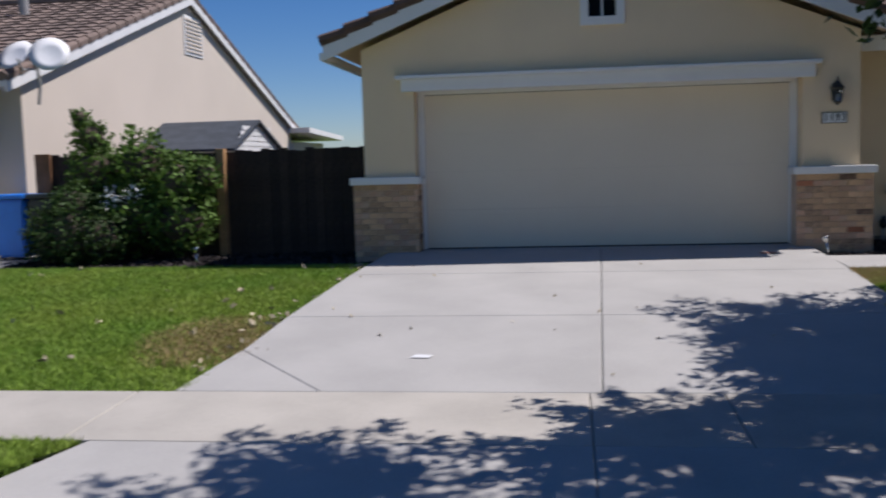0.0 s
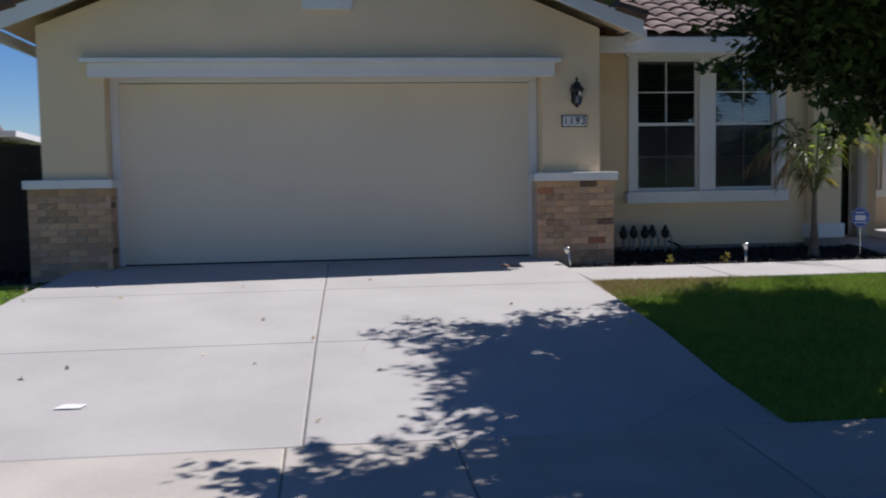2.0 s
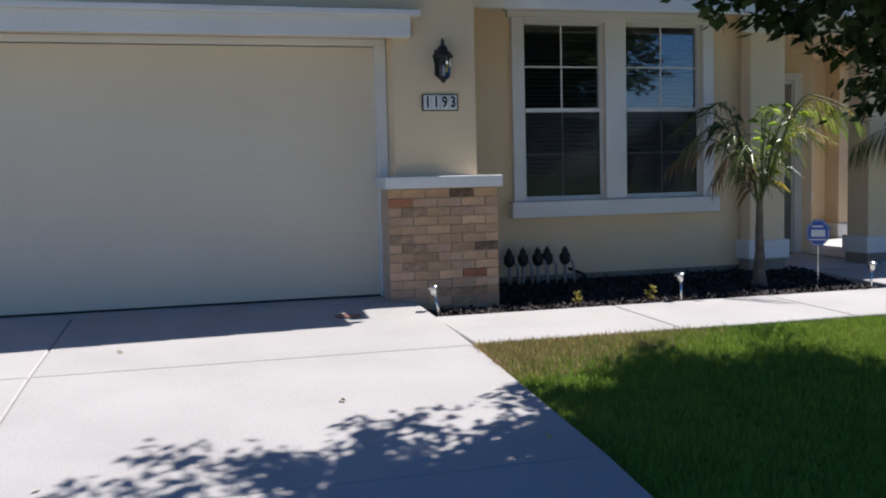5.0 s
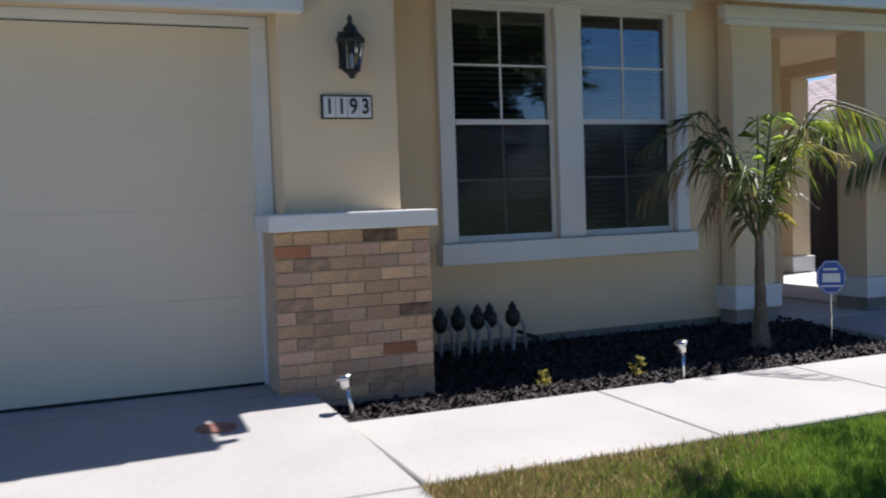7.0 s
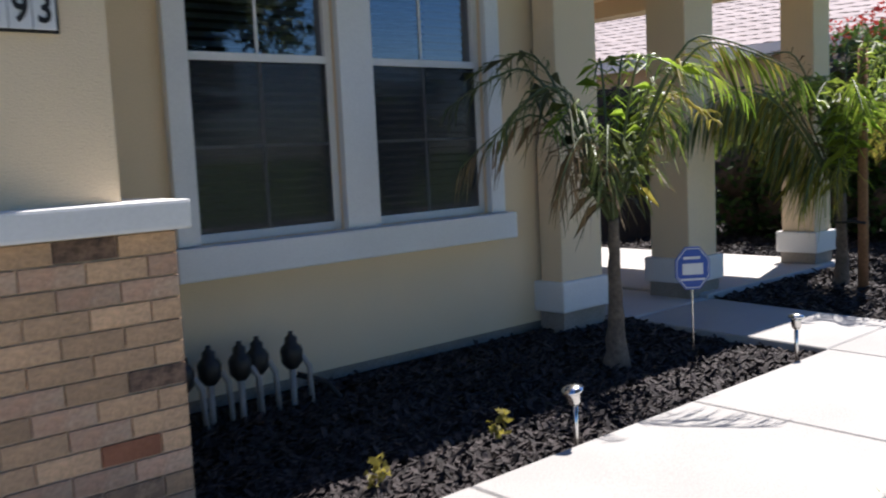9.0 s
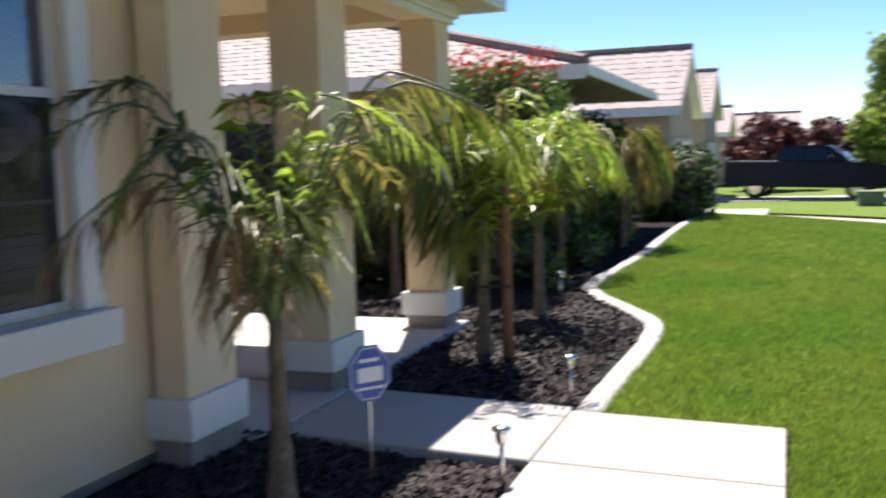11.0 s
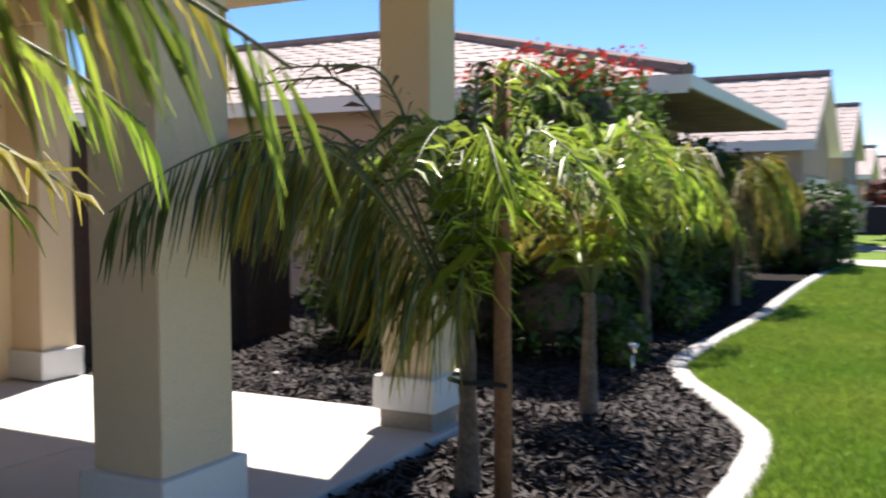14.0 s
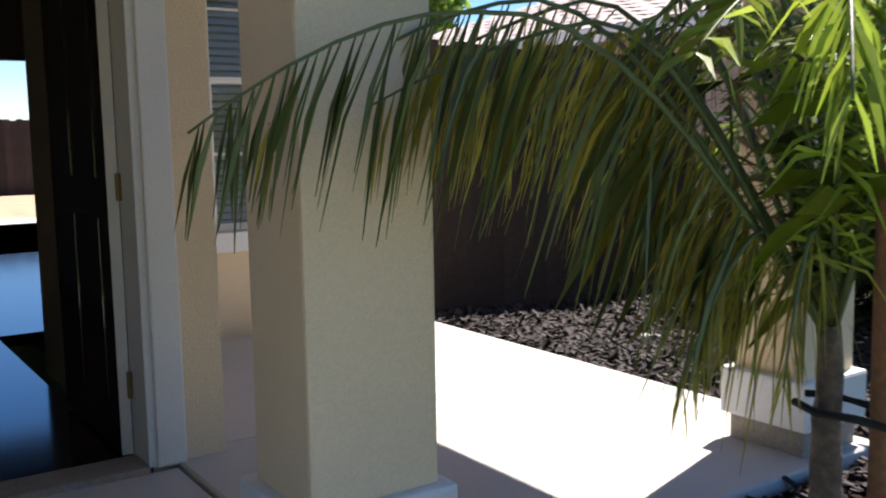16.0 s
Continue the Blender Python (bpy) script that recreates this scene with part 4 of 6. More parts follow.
P1 += [(100, 1.0, 0.98, 0.16, FROND_DARK, dict(n=50, length=0.24, droop=1.2, width=0.005)), (125, 0.92, 0.90, 0.24, FROND_DARK, dict(n=46, length=0.26, droop=1.3, width=0.005)),
       (148, 0.85, 0.66, 0.30, FROND_DRY, dict(n=40, length=0.25, droop=1.5, hang=0.35, width=0.005)), (165, 0.75, 0.76, 0.30, FROND_DARK, dict(n=38, length=0.25, droop=1.4, hang=0.2, width=0.005)),
       (190, 0.6, 0.52, 0.34, FROND_DRY, dict(n=32, length=0.24, droop=1.5, hang=0.45, width=0.005)), (215, 0.62, 0.58, 0.30, FROND_DARK, dict(n=32, length=0.24, droop=1.4, hang=0.35, width=0.005)),
       (290, 1.02, 0.94, 0.26, FROND, dict(n=46, length=0.28, width=0.0045, hang=0.5)),
       (298, 0.9, 1.0, 0.20, FROND_Y, dict(n=40, length=0.26, width=0.0045, hang=0.45)),
       (20, 0.5, 0.96, 0.05, FROND, dict(n=32, length=0.22, width=0.006)), (318, 0.75, 0.86, 0.22, FROND_BRIGHT, dict(n=34, length=0.24, width=0.0048, hang=0.3)),
       (340, 0.7, 0.72, 0.18, FROND_Y, dict(n=30, length=0.22, width=0.005)), (5, 0.75, 0.74, 0.2, FROND, dict(n=32, length=0.22, width=0.005, hang=0.2))]
palm((6.10, -0.17, -0.11), 0.88, P1, "young palm with green and drying fronds under the window", 0.044, 3, 2.1)
P2 = [(163, 1.62, 0.80, 0.26, FROND_DARK, dict(bend=0.6, n=60, length=0.38, droop=0.8, width=0.0062, hang=0.86)), (150, 1.45, 0.88, 0.3, FROND_OLIVE, dict(bend=0.5, n=50, length=0.36, droop=0.9, hang=0.84, width=0.0058)),
      (153, 1.2, 0.86, 0.22, FROND_Y, dict(n=30, length=0.38, hang=0.84, width=0.005)), (136, 1.2, 0.90, 0.26, FROND_OLIVE, dict(n=46, length=0.34, hang=0.82, width=0.0058)),
      (118, 1.2, 0.86, 0.3, FROND_OLIVE, dict(n=44, length=0.34, hang=0.8, width=0.0058)), (85, 1.1, 0.92, 0.3, FROND_DARK, dict(n=46, length=0.32, hang=0.5, width=0.0065)),
      (140, 1.1, 1.08, 0.10, FROND_DRY, dict(n=34, length=0.2, droop=0.6, width=0.0035)), (160, 0.95, 1.12, 0.05, FROND_DRY, dict(n=30, length=0.18, droop=0.6, width=0.0035)),
      (170, 0.5, 0.34, 0.42, FROND_OLIVE, dict(n=24, length=0.2, hang=0.6, width=0.004)), (200, 0.42, 0.30, 0.36, FROND_OLIVE, dict(n=22, length=0.2, hang=0.6, width=0.004))]
P2 += crown_fronds(15, 0.56, 1.0, 0.16, 8, [FROND, FROND_DARK, FROND, FROND_DARK, FROND_BRIGHT], n=48, length=0.15, droop=0.9, width=0.0072)
P2 += [(215, 0.8, 0.9, 0.3, FROND_BRIGHT, dict(n=40, length=0.24, hang=0.45, width=0.008)), (250, 0.75, 0.92, 0.3, FROND, dict(n=38, length=0.28, width=0.009)), (190, 0.7, 0.88, 0.2, FROND, dict(n=36, length=0.26, width=0.009))]
palm((9.14, -0.06, -0.11), 0.82, P2, "palm with long hanging fronds beside the porch", 0.047, 5, 1.9)
P3 = crown_fronds(15, 0.75, 1.0, 0.4, 12, [FROND_BRIGHT, FROND, FROND_BRIGHT, FROND_Y], n=40, length=0.30, droop=1.3, width=0.009)
palm((10.92, -0.01, -0.11), 0.82, P3, "palm with arching bright fronds in the mulch", 0.05, 7, 1.5)
P4 = crown_fronds(8, 0.8, 0.85, 0.4, 15, [FROND, FROND_DARK], n=36, length=0.36, droop=1.2, width=0.012)
palm((12.2, 1.9, -0.11), 0.85, P4, "palm in the shade behind the porch", 0.05, 9, 1.5)
P5 = crown_fronds(13, 0.9, 0.85, 0.55, 21, [FROND, FROND_Y, FROND], n=40, length=0.38, droop=1.4, width=0.010)
palm((14.2, 0.55, -0.12), 0.9, P5, "palm with yellowing fronds along the edging", 0.05, 11, 1.5)
P6 = crown_fronds(13, 0.95, 0.7, 0.8, 27, [FROND_Y, FROND, FROND_Y, FROND_DRY], n=40, length=0.46, droop=1.6, width=0.011, hang=0.45)
palm((17.6, 0.35, -0.12), 1.15, P6, "palm with drooping yellow and brown fronds", 0.05, 13, 1.5)

# lodgepole stake tied to the palm
st = thing("palm_stake", "brown round lodgepole stake tied to a palm", "stake", (9.11, -0.24, -0.10))
part("pole", rod(bmesh.new(), [(0, 0, -0.1), (0.003, 0, 0.5), (-0.002, 0.002, 1.1), (0.0, 0, 1.86)], [0.039, 0.038, 0.037, 0.035], 12), STAKE, st, smooth=True)
part("tie", rod(bmesh.new(), [(-0.03, -0.035, 0.55), (-0.05, 0.05, 0.56), (-0.05, 0.16, 0.55), (-0.03, 0.24, 0.56)], 0.011, 6), RUBBER, st, "black rubber tree tie")
part("tie", rod(bmesh.new(), [(0.035, -0.03, 0.54), (0.06, 0.08, 0.57), (0.07, 0.2, 0.57), (0.03, 0.25, 0.57)], 0.011, 6), RUBBER, st, "black rubber tree tie")


def leaf_cloud(blobs, n, size, seed, flat=0.0):
    """Leaf quads over and inside a set of soft balls (x, y, z, r)."""
    r = np.random.default_rng(seed)
    w = np.array([b[3] ** 2 for b in blobs])
    pick = r.choice(len(blobs), n, p=w / w.sum())
    B = np.array(blobs)[pick]
    d = r.normal(0, 1, (n, 3))
    d /= np.linalg.norm(d, axis=1)[:, None]
    lump = 1 + 0.18 * np.sin(7 * d[:, 0] + pick) * np.sin(6 * d[:, 1] + 2 * pick) + 0.12 * np.sin(11 * d[:, 2] + pick)
    rad = B[:, 3] * lump * (r.uniform(0, 1, n) ** 0.28)
    c = B[:, :3] + d * rad[:, None]
    a = r.normal(0, 1, (n, 3))
    a /= np.linalg.norm(a, axis=1)[:, None]
    b = np.cross(a, d + r.normal(0, 0.5, (n, 3)))
    b /= np.linalg.norm(b, axis=1)[:, None] + 1e-9
    s = size * r.uniform(0.6, 1.3, n)[:, None]
    return np.stack([c - a * s, c + b * s * 0.55, c + a * s, c - b * s * 0.55], 1)


def tree(name, at, height, trunk_r, blobs, leaves, size, mat, seed, label, category="tree", group="", sprays=0):
    t = thing(name, label, category, at, group)
    r = random.Random(seed)
    low = min(b[2] for b in blobs)
    top = max(b[2] for b in blobs)
    pts = [(0, 0, -0.1), (0.02, 0.01, low * 0.4), (0.04, -0.02, low * 0.8), (0, 0.03, (low + top) / 2), (0.03, 0, top)]
    part("trunk", rod(bmesh.new(), pts, [trunk_r * 1.35, trunk_r, trunk_r * 0.9, trunk_r * 0.55, trunk_r * 0.15], 10), TWIG, t, smooth=True)
    for b in blobs:
        z0 = low * 0.75 + (b[2] - low) * 0.5
        mid = Vector((b[0] * 0.5, b[1] * 0.5, z0 + (b[2] - z0) * 0.6))
        part("limb", rod(bmesh.new(), [(0.02, 0, z0), mid, (b[0], b[1], b[2])], [trunk_r * 0.4, trunk_r * 0.28, trunk_r * 0.08], 6), TWIG, t, smooth=True)
    if sprays:
        quads, twigs = spray_crown(blobs, sprays, leaves // sprays, size, seed)
        tris("crown", quads, mat, t)
        tris("twigs", twigs, TWIG, t)
    else:
        tris("crown", leaf_cloud(blobs, leaves, size, seed), mat, t)
    return t


def spray_crown(blobs, sprays, leaves, size, seed, spread=0.24):
    """Leaves gathered in flat sprays at the twig ends, gaps left between the sprays."""
    r = np.random.default_rng(seed)
    w = np.array([b[3] ** 2 for b in blobs])
    pick = r.choice(len(blobs), sprays, p=w / w.sum())
    B = np.array(blobs)[pick]
    d = r.normal(0, 1, (sprays, 3))
    d /= np.linalg.norm(d, axis=1)[:, None]
    c = B[:, :3] + d * (B[:, 3] * r.uniform(0.25, 1.12, sprays))[:, None]
    out = np.stack([d[:, 0], d[:, 1], d[:, 2] * 0.3 - 0.12], 1)
    out /= np.linalg.norm(out, axis=1)[:, None]
    k = np.repeat(np.arange(sprays), leaves)
    n = len(k)
    along = r.uniform(-1.3, 1.3, n)[:, None]
    reach = spread * r.uniform(0.6, 1.5, sprays)[k][:, None]
    p = c[k] + out[k] * along * reach + r.normal(0, 1, (n, 3)) * reach * np.array((0.36, 0.36, 0.16)) * (1.25 - 0.5 * np.abs(along))
    a = out[k] + r.normal(0, 0.7, (n, 3))
    a /= np.linalg.norm(a, axis=1)[:, None]
    b = np.cross(a, np.array((0, 0, 1.0)) + r.normal(0, 0.5, (n, 3)))
    b /= np.linalg.norm(b, axis=1)[:, None] + 1e-9
    s = size * r.uniform(0.6, 1.25, n)[:, None]
    quads = np.stack([p - a * s, p + b * s * 0.5, p + a * s, p - b * s * 0.5], 1)
    side = np.cross(out, np.array((0, 0, 1.0))) * 0.006
    low = c - out * spread * 2.2 - np.array((0, 0, 0.12))
    tip = c + out * spread
    return quads, np.stack([low - side, low + side, tip + side * 0.3, tip - side * 0.3], 1)


def blob_crown(seed, n, rx, rz, z, r0, r1, cone=0.0):
    r = random.Random(seed)
    out = []
    for k in range(n):
        a = k * 2.4 + r.uniform(-0.4, 0.4)
        u = (k + 0.5) / n
        zz = z - rz + 2 * rz * u
        w = rx * math.sqrt(max(0.08, 1 - (2 * u - 0.85) ** 2)) * (1 - cone * u)
        out.append((math.cos(a) * w * r.uniform(0.55, 1), math.sin(a) * w * r.uniform(0.55, 1), zz, r.uniform(r0, r1)))
    return out


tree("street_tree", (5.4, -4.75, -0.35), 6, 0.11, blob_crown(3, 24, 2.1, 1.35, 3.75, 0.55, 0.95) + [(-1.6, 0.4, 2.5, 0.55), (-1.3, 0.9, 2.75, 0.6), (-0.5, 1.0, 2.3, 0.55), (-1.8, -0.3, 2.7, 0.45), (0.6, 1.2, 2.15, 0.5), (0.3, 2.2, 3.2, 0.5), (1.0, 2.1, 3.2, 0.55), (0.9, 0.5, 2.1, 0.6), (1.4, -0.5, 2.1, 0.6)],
     200000, 0.048, LEAF_BACKLIT, 31, "leafy shade tree on the front lawn", group="street trees", sprays=1450)
tree("street_tree", (2.55, -8.35, -0.6), 7, 0.12, blob_crown(8, 22, 2.9, 1.6, 5.0, 0.6, 1.05), 66000, 0.06, LEAF_BACKLIT, 37, "leafy shade tree in the grass verge", group="street trees", sprays=660)
tree("street_tree", (32.6, -7.75, -0.62), 7, 0.13, blob_crown(5, 34, 3.3, 2.6, 5.0, 0.6, 1.05, 0.3), 34000, 0.11, LEAF_STREET, 41, "broad green tree in the grass verge by the road", group="street trees")
tree("street_tree", (41.2, -6.6, -0.62), 6, 0.12, blob_crown(6, 24, 2.3, 2.4, 3.7, 0.6, 1.0, 0.35), 18000, 0.13, LEAF_STREET, 43, "broad green tree beside the parked truck", group="street trees")
tree("street_tree", (47.0, -20.5, -0.62), 5, 0.12, blob_crown(9, 14, 2.6, 1.7, 3.4, 0.8, 1.3), 6000, 0.2, LEAF_SHRUB, 47, "round green tree across the road", group="street trees")
tree("street_tree", (20.6, 21.5, -0.2), 7, 0.15, blob_crown(11, 14, 2.6, 2.0, 5.6, 0.9, 1.4), 6000, 0.2, LEAF_STREET, 49, "green tree rising behind the houses", group="street trees")
tree("maroon_tree", (50.0, -1.3, -0.4), 5, 0.12, blob_crown(12, 12, 2.0, 0.8, 1.75, 0.55, 0.9), 5000, 0.2, LEAF_RED, 53, "maroon-leaved tree beyond the parked truck")
tree("maroon_tree", (57.0, -4.2, -0.4), 5, 0.12, blob_crown(13, 12, 2.4, 0.8, 1.75, 0.6, 1.0), 4500, 0.22, LEAF_RED, 54, "maroon-leaved tree farther along the street")


def shrub(name, at, blobs, n, size, mat, seed, label, category="shrub", core=True):
    s = thing(name, label, category, at)
    for b in blobs:
        bm = bmesh.new()
        bmesh.ops.create_icosphere(bm, subdivisions=2, radius=b[3] * 0.62, matrix=Matrix.Translation(b[:3]))
        part("core", bm, TWIG, s)
    tris("foliage", leaf_cloud(blobs, n, size, seed), mat, s)
    return s


def hedge_blobs(x0, x1, y0, y1, z, step, r, seed):
    q = random.Random(seed)
    out = []
    x = x0
    while x <= x1 + 1e-6:
        y = y0
        while y <= y1 + 1e-6:
            zz = r * 0.8
            while zz < z:
                out.append((x + q.uniform(-0.12, 0.12), y + q.uniform(-0.12, 0.12), zz + q.uniform(-0.1, 0.1), r * q.uniform(0.85, 1.2)))
                zz += r * 1.1
            y += step
        x += step
    return out


h = shrub("hedge", (0, 0, -0.12), hedge_blobs(12.9, 13.7, 0.9, 1.7, 2.05, 0.7, 0.48, 1) + hedge_blobs(12.9, 13.7, 2.3, 3.4, 1.8, 0.7, 0.45, 5), 14000, 0.05, LEAF_HEDGE, 61, "tall dark green hedge with red new tips by the bed", "hedge")
tris("flower_crown", leaf_cloud([(12.9 + 0.25 * k, 0.7 + 0.35 * (k % 5), 2.35 + 0.08 * (k % 3), 0.26) for k in range(8)], 1100, 0.035, 62), FLOWER, h)
tris("upper_foliage", leaf_cloud([(12.8 + 0.2 * k, 0.8 + 0.4 * (k % 3), 2.15, 0.38) for k in range(10)], 3500, 0.045, 63), LEAF_SHRUB, h)
shrub("hedge", (0, 0, -0.12), hedge_blobs(14.8, 20.5, 1.1, 1.7, 1.75, 0.75, 0.5, 2), 13000, 0.07, LEAF_HEDGE, 64, "dark green hedge along the neighbour's wall", "hedge")
shrub("hedge", (0, 0, -0.15), hedge_blobs(24.0, 26.6, 0.1, 1.2, 1.5, 0.75, 0.55, 3), 6500, 0.09, LEAF_HEDGE, 65, "clipped dark hedge at the lawn's far end", "hedge")
for k, (x, y, r, m) in enumerate([(13.6, 0.55, 0.22, LEAF_SHRUB), (15.2, 0.45, 0.25, LEAF_SHRUB), (16.3, 0.5, 0.22, LEAF_SHRUB), (18.6, 0.5, 0.28, LEAF_SHRUB), (12.9, 0.35, 0.16, LEAF_SHRUB)]):
    shrub("low_shrub", (x, y, -0.13), [(0, 0, r * 0.8, r), (r * 0.7, 0.1, r * 0.7, r * 0.8), (-r * 0.6, 0, r * 0.6, r * 0.7)], 500, 0.04, m, 70 + k, "small grey-green shrub beside the edging", "shrub")
# planting by the western fence
shrub("shrub", (-6.95, 0.35, -0.14), [(-0.7, 0, 0.6, 0.62), (0, 0.1, 0.7, 0.65), (0.75, 0, 0.6, 0.55), (-0.55, 0, 1.35, 0.5), (0.2, 0, 1.45, 0.5), (0.75, -0.05, 1.15, 0.45), (-0.6, 0, 1.85, 0.3), (-0.75, 0, 2.15, 0.18), (1.15, 0, 1.25, 0.28)], 9000, 0.05, LEAF_SHRUB, 81, "tall loose green shrub against the fence")
shrub("shrub", (-7.6, -0.15, -0.14), [(0, 0, 0.48, 0.6), (-0.35, 0.1, 0.45, 0.5), (0.35, 0, 0.42, 0.48), (0.0, 0, 0.85, 0.38)], 7000, 0.035, LEAF_HEDGE, 82, "dense rounded dark green shrub on the bed")
tris("blossom", leaf_cloud([(-0.1, -0.45, 0.95, 0.2), (0.2, -0.4, 1.05, 0.15)], 120, 0.03, 83), PLATE, bpy.data.objects["shrub"])

# ---- brick piers with caps ----
MARKED = {(13, 65): "dark", (12, 5): "red", (11, 15): "burnt", (7, 84): "dark", (8, 18): "burnt", (7, 32): "burnt", (5, 32): "burnt", (4, 68): "red", (1, 70): "burnt", (2, 55): "burnt", (2, 85): "burnt"}


def pier(name, x0, x1, label, marked):
    p = thing(name, label, "brick pier")
    y0, y1 = -0.36, -0.02
    boxpart("mortar_core", (x0 + 0.008, x1 - 0.008, y0 + 0.008, y1, -0.12, 0.925), MORTAR, p)
    boxpart("cap", (x0 - 0.035, x1 + 0.035, y0 - 0.06, y1, 0.925, 1.025), WHITE, p, 0.012, "white painted cap")
    rnd = random.Random(7)
    H, L, J2 = 0.0762, 0.212, 0.0075
    mesh = {}

    def brick(w, mat, x, y, z, turned):
        key = (round(w, 3), mat.name, turned)
        if key not in mesh:
            bm = bmesh.new()
            if turned:
                box(bm, -0.012, 0.004, 0, w, 0, H - J2, 0.003)
            else:
                box(bm, 0, w, -0.004, 0.012, 0, H - J2, 0.003)
            ob = part("brick", bm, mat, p)
            mesh[key] = ob.data
        else:
            ob = new("brick", mesh[key])
            ob.parent = p
        ob.location = (x, y, z)

    for r in range(14):
        z = -0.142 + r * H
        x = x0 + 0.004 - (0.1 if r % 2 else 0.0)
        while x < x1 - 0.02:
            a, b = max(x, x0 + 0.004), min(x + L - J2, x1 - 0.004)
            u = rnd.random()
            mat = BRICK_BURNT if u < 0.03 else BRICK_PINK if u < 0.4 else BRICK
            for (row, at), tone in marked.items():
                if row == r and a <= x0 + (x1 - x0) * at / 100 < b:
                    mat = {"dark": BRICK_DARK, "red": BRICK_RED, "burnt": BRICK_BURNT}[tone]
            if b - a > 0.03:
                brick(b - a, mat, a, y0, z, False)
            x += L
        side, xs_ = (True, x1)
        y = y0 + 0.012 + (0.0 if r % 2 else -0.1)
        while y < y1 - 0.02:
            a, b = max(y, y0 + 0.012), min(y + L - J2, y1 - 0.002)
            if b - a > 0.03:
                brick(b - a, BRICK_DARK if rnd.random() < 0.08 else BRICK, x1, a, z, True)
            y += L
    return p


pier("brick_pier", 2.45, 3.41, "tan used-brick pier with a white cap beside the garage door", MARKED)
pier("brick_pier", -3.41, -2.50, "tan used-brick pier with a white cap by the drive's fence side", {(9, 30): "burnt", (4, 70): "burnt"})

# ---- wall lantern and house number ----
lan = thing("wall_lantern", "black metal carriage lantern with glass on the stucco", "lantern", (2.94, -0.30, 1.96))
part("back_plate", box(bmesh.new(), -0.045, 0.045, -0.018, 0.0, -0.10, 0.12, 0.01), BLACK_METAL, lan)
part("arm", rod(bmesh.new(), [(0, -0.01, 0.03), (0, -0.06, 0.10), (0, -0.11, 0.12)], 0.012, 6), BLACK_METAL, lan)
part("roof", lathe(bmesh.new(), [(0.085, 0.04), (0.09, 0.055), (0.06, 0.09), (0.045, 0.10), (0.04, 0.125), (0.02, 0.145), (0.012, 0.16), (0.018, 0.175), (0.004, 0.20)], (0, -0.11, 0), 8), BLACK_METAL, lan)
part("glass", lathe(bmesh.new(), [(0.045, -0.12), (0.074, 0.035)], (0, -0.11, 0), 6), CLEAR_GLASS, lan)
for k in range(6):
    a = k * math.pi / 3
    part("bar", rod(bmesh.new(), [(0.048 * math.cos(a), -0.11 + 0.048 * math.sin(a), -0.125), (0.078 * math.cos(a), -0.11 + 0.078 * math.sin(a), 0.04)], 0.005, 5), BLACK_METAL, lan)
part("base", lathe(bmesh.new(), [(0.015, -0.165), (0.02, -0.15), (0.03, -0.14), (0.05, -0.125), (0.05, -0.115)], (0, -0.11, 0), 8), BLACK_METAL, lan)
part("candle", lathe(bmesh.new(), [(0.012, -0.115), (0.012, -0.04), (0.006, -0.02)], (0, -0.11, 0), 8), PLATE, lan)

num = thing("house_number", "white tiles with black numerals 1193 in a black frame", "house number", (2.935, -0.30, 1.64))
part("frame", box(bmesh.new(), -0.156, 0.156, -0.014, 0.0, -0.070, 0.070, 0.003), BLACK_METAL, num, "black frame")
part("edge", box(bmesh.new(), -0.158, -0.1505, -0.024, 0.0, -0.066, 0.066, 0.002), BLACK_METAL, num)
for k, ch in enumerate("1193"):
    part("tile", box(bmesh.new(), -0.146 + k * 0.0735, -0.146 + k * 0.0735 + 0.0705, -0.022, -0.014, -0.061, 0.061, 0.003), PLATE, num)
    cu = bpy.data.curves.new("numeral", "FONT")
    cu.body, cu.size, cu.extrude, cu.align_x, cu.align_y, cu.offset = ch, 0.125, 0.002, "CENTER", "CENTER", 0.0025
    tmp = new("numeral", cu)
    dg = bpy.context.evaluated_depsgraph_get()
    me = bpy.data.meshes.new_from_object(tmp.evaluated_get(dg))
    bpy.data.objects.remove(tmp)
    me.materials.clear()
    me.materials.append(INK)
    ob = new("numeral", me)
    ob.parent = num
    ob.location = (-0.1108 + k * 0.0735, -0.0245, 0.0)
    ob.rotation_euler = (radians(90), 0, 0)
    ob.scale = (0.8, 1, 1)


# ---- path lights ----
def path_light(x, y, z, lean, head_tilt, label, first=None):
    p = thing("path_light", label, "path light", (x, y, z), group="path lights")
    part("spike", rod(bmesh.new(), [(0, 0, -0.04), (lean * 0.5, 0, 0.10), (lean, 0, 0.215)], [0.009, 0.011, 0.011], 8), STEEL, p, smooth=True)
    hd = bmesh.new()
    lathe(hd, [(0.018, 0.0), (0.026, 0.012), (0.030, 0.05), (0.030, 0.058)], (0, 0, 0), 14)
    hb = part("lamp_body", hd, STEEL, p, smooth=True)
    hb.location, hb.rotation_euler = (lean, 0, 0.20), (0, radians(head_tilt), 0)
    cb = part("cap", lathe(bmesh.new(), [(0.030, 0.058), (0.046, 0.062), (0.046, 0.072), (0.02, 0.083), (0.004, 0.085)], (0, 0, 0), 16), STEEL, hb, "polished cap", smooth=True)
    return p


path_light(2.76, -0.82, -0.12, -0.05, -12, "leaning steel solar path light by the brick pier")
path_light(4.85, -0.90, -0.12, 0.0, -14, "steel solar path light in the mulch by the walk")
path_light(6.78, -0.88, -0.12, 0.0, 2, "upright steel solar path light by the walk")
path_light(8.31, -0.85, -0.12, 0.0, 0, "upright steel solar path light beside the edging")
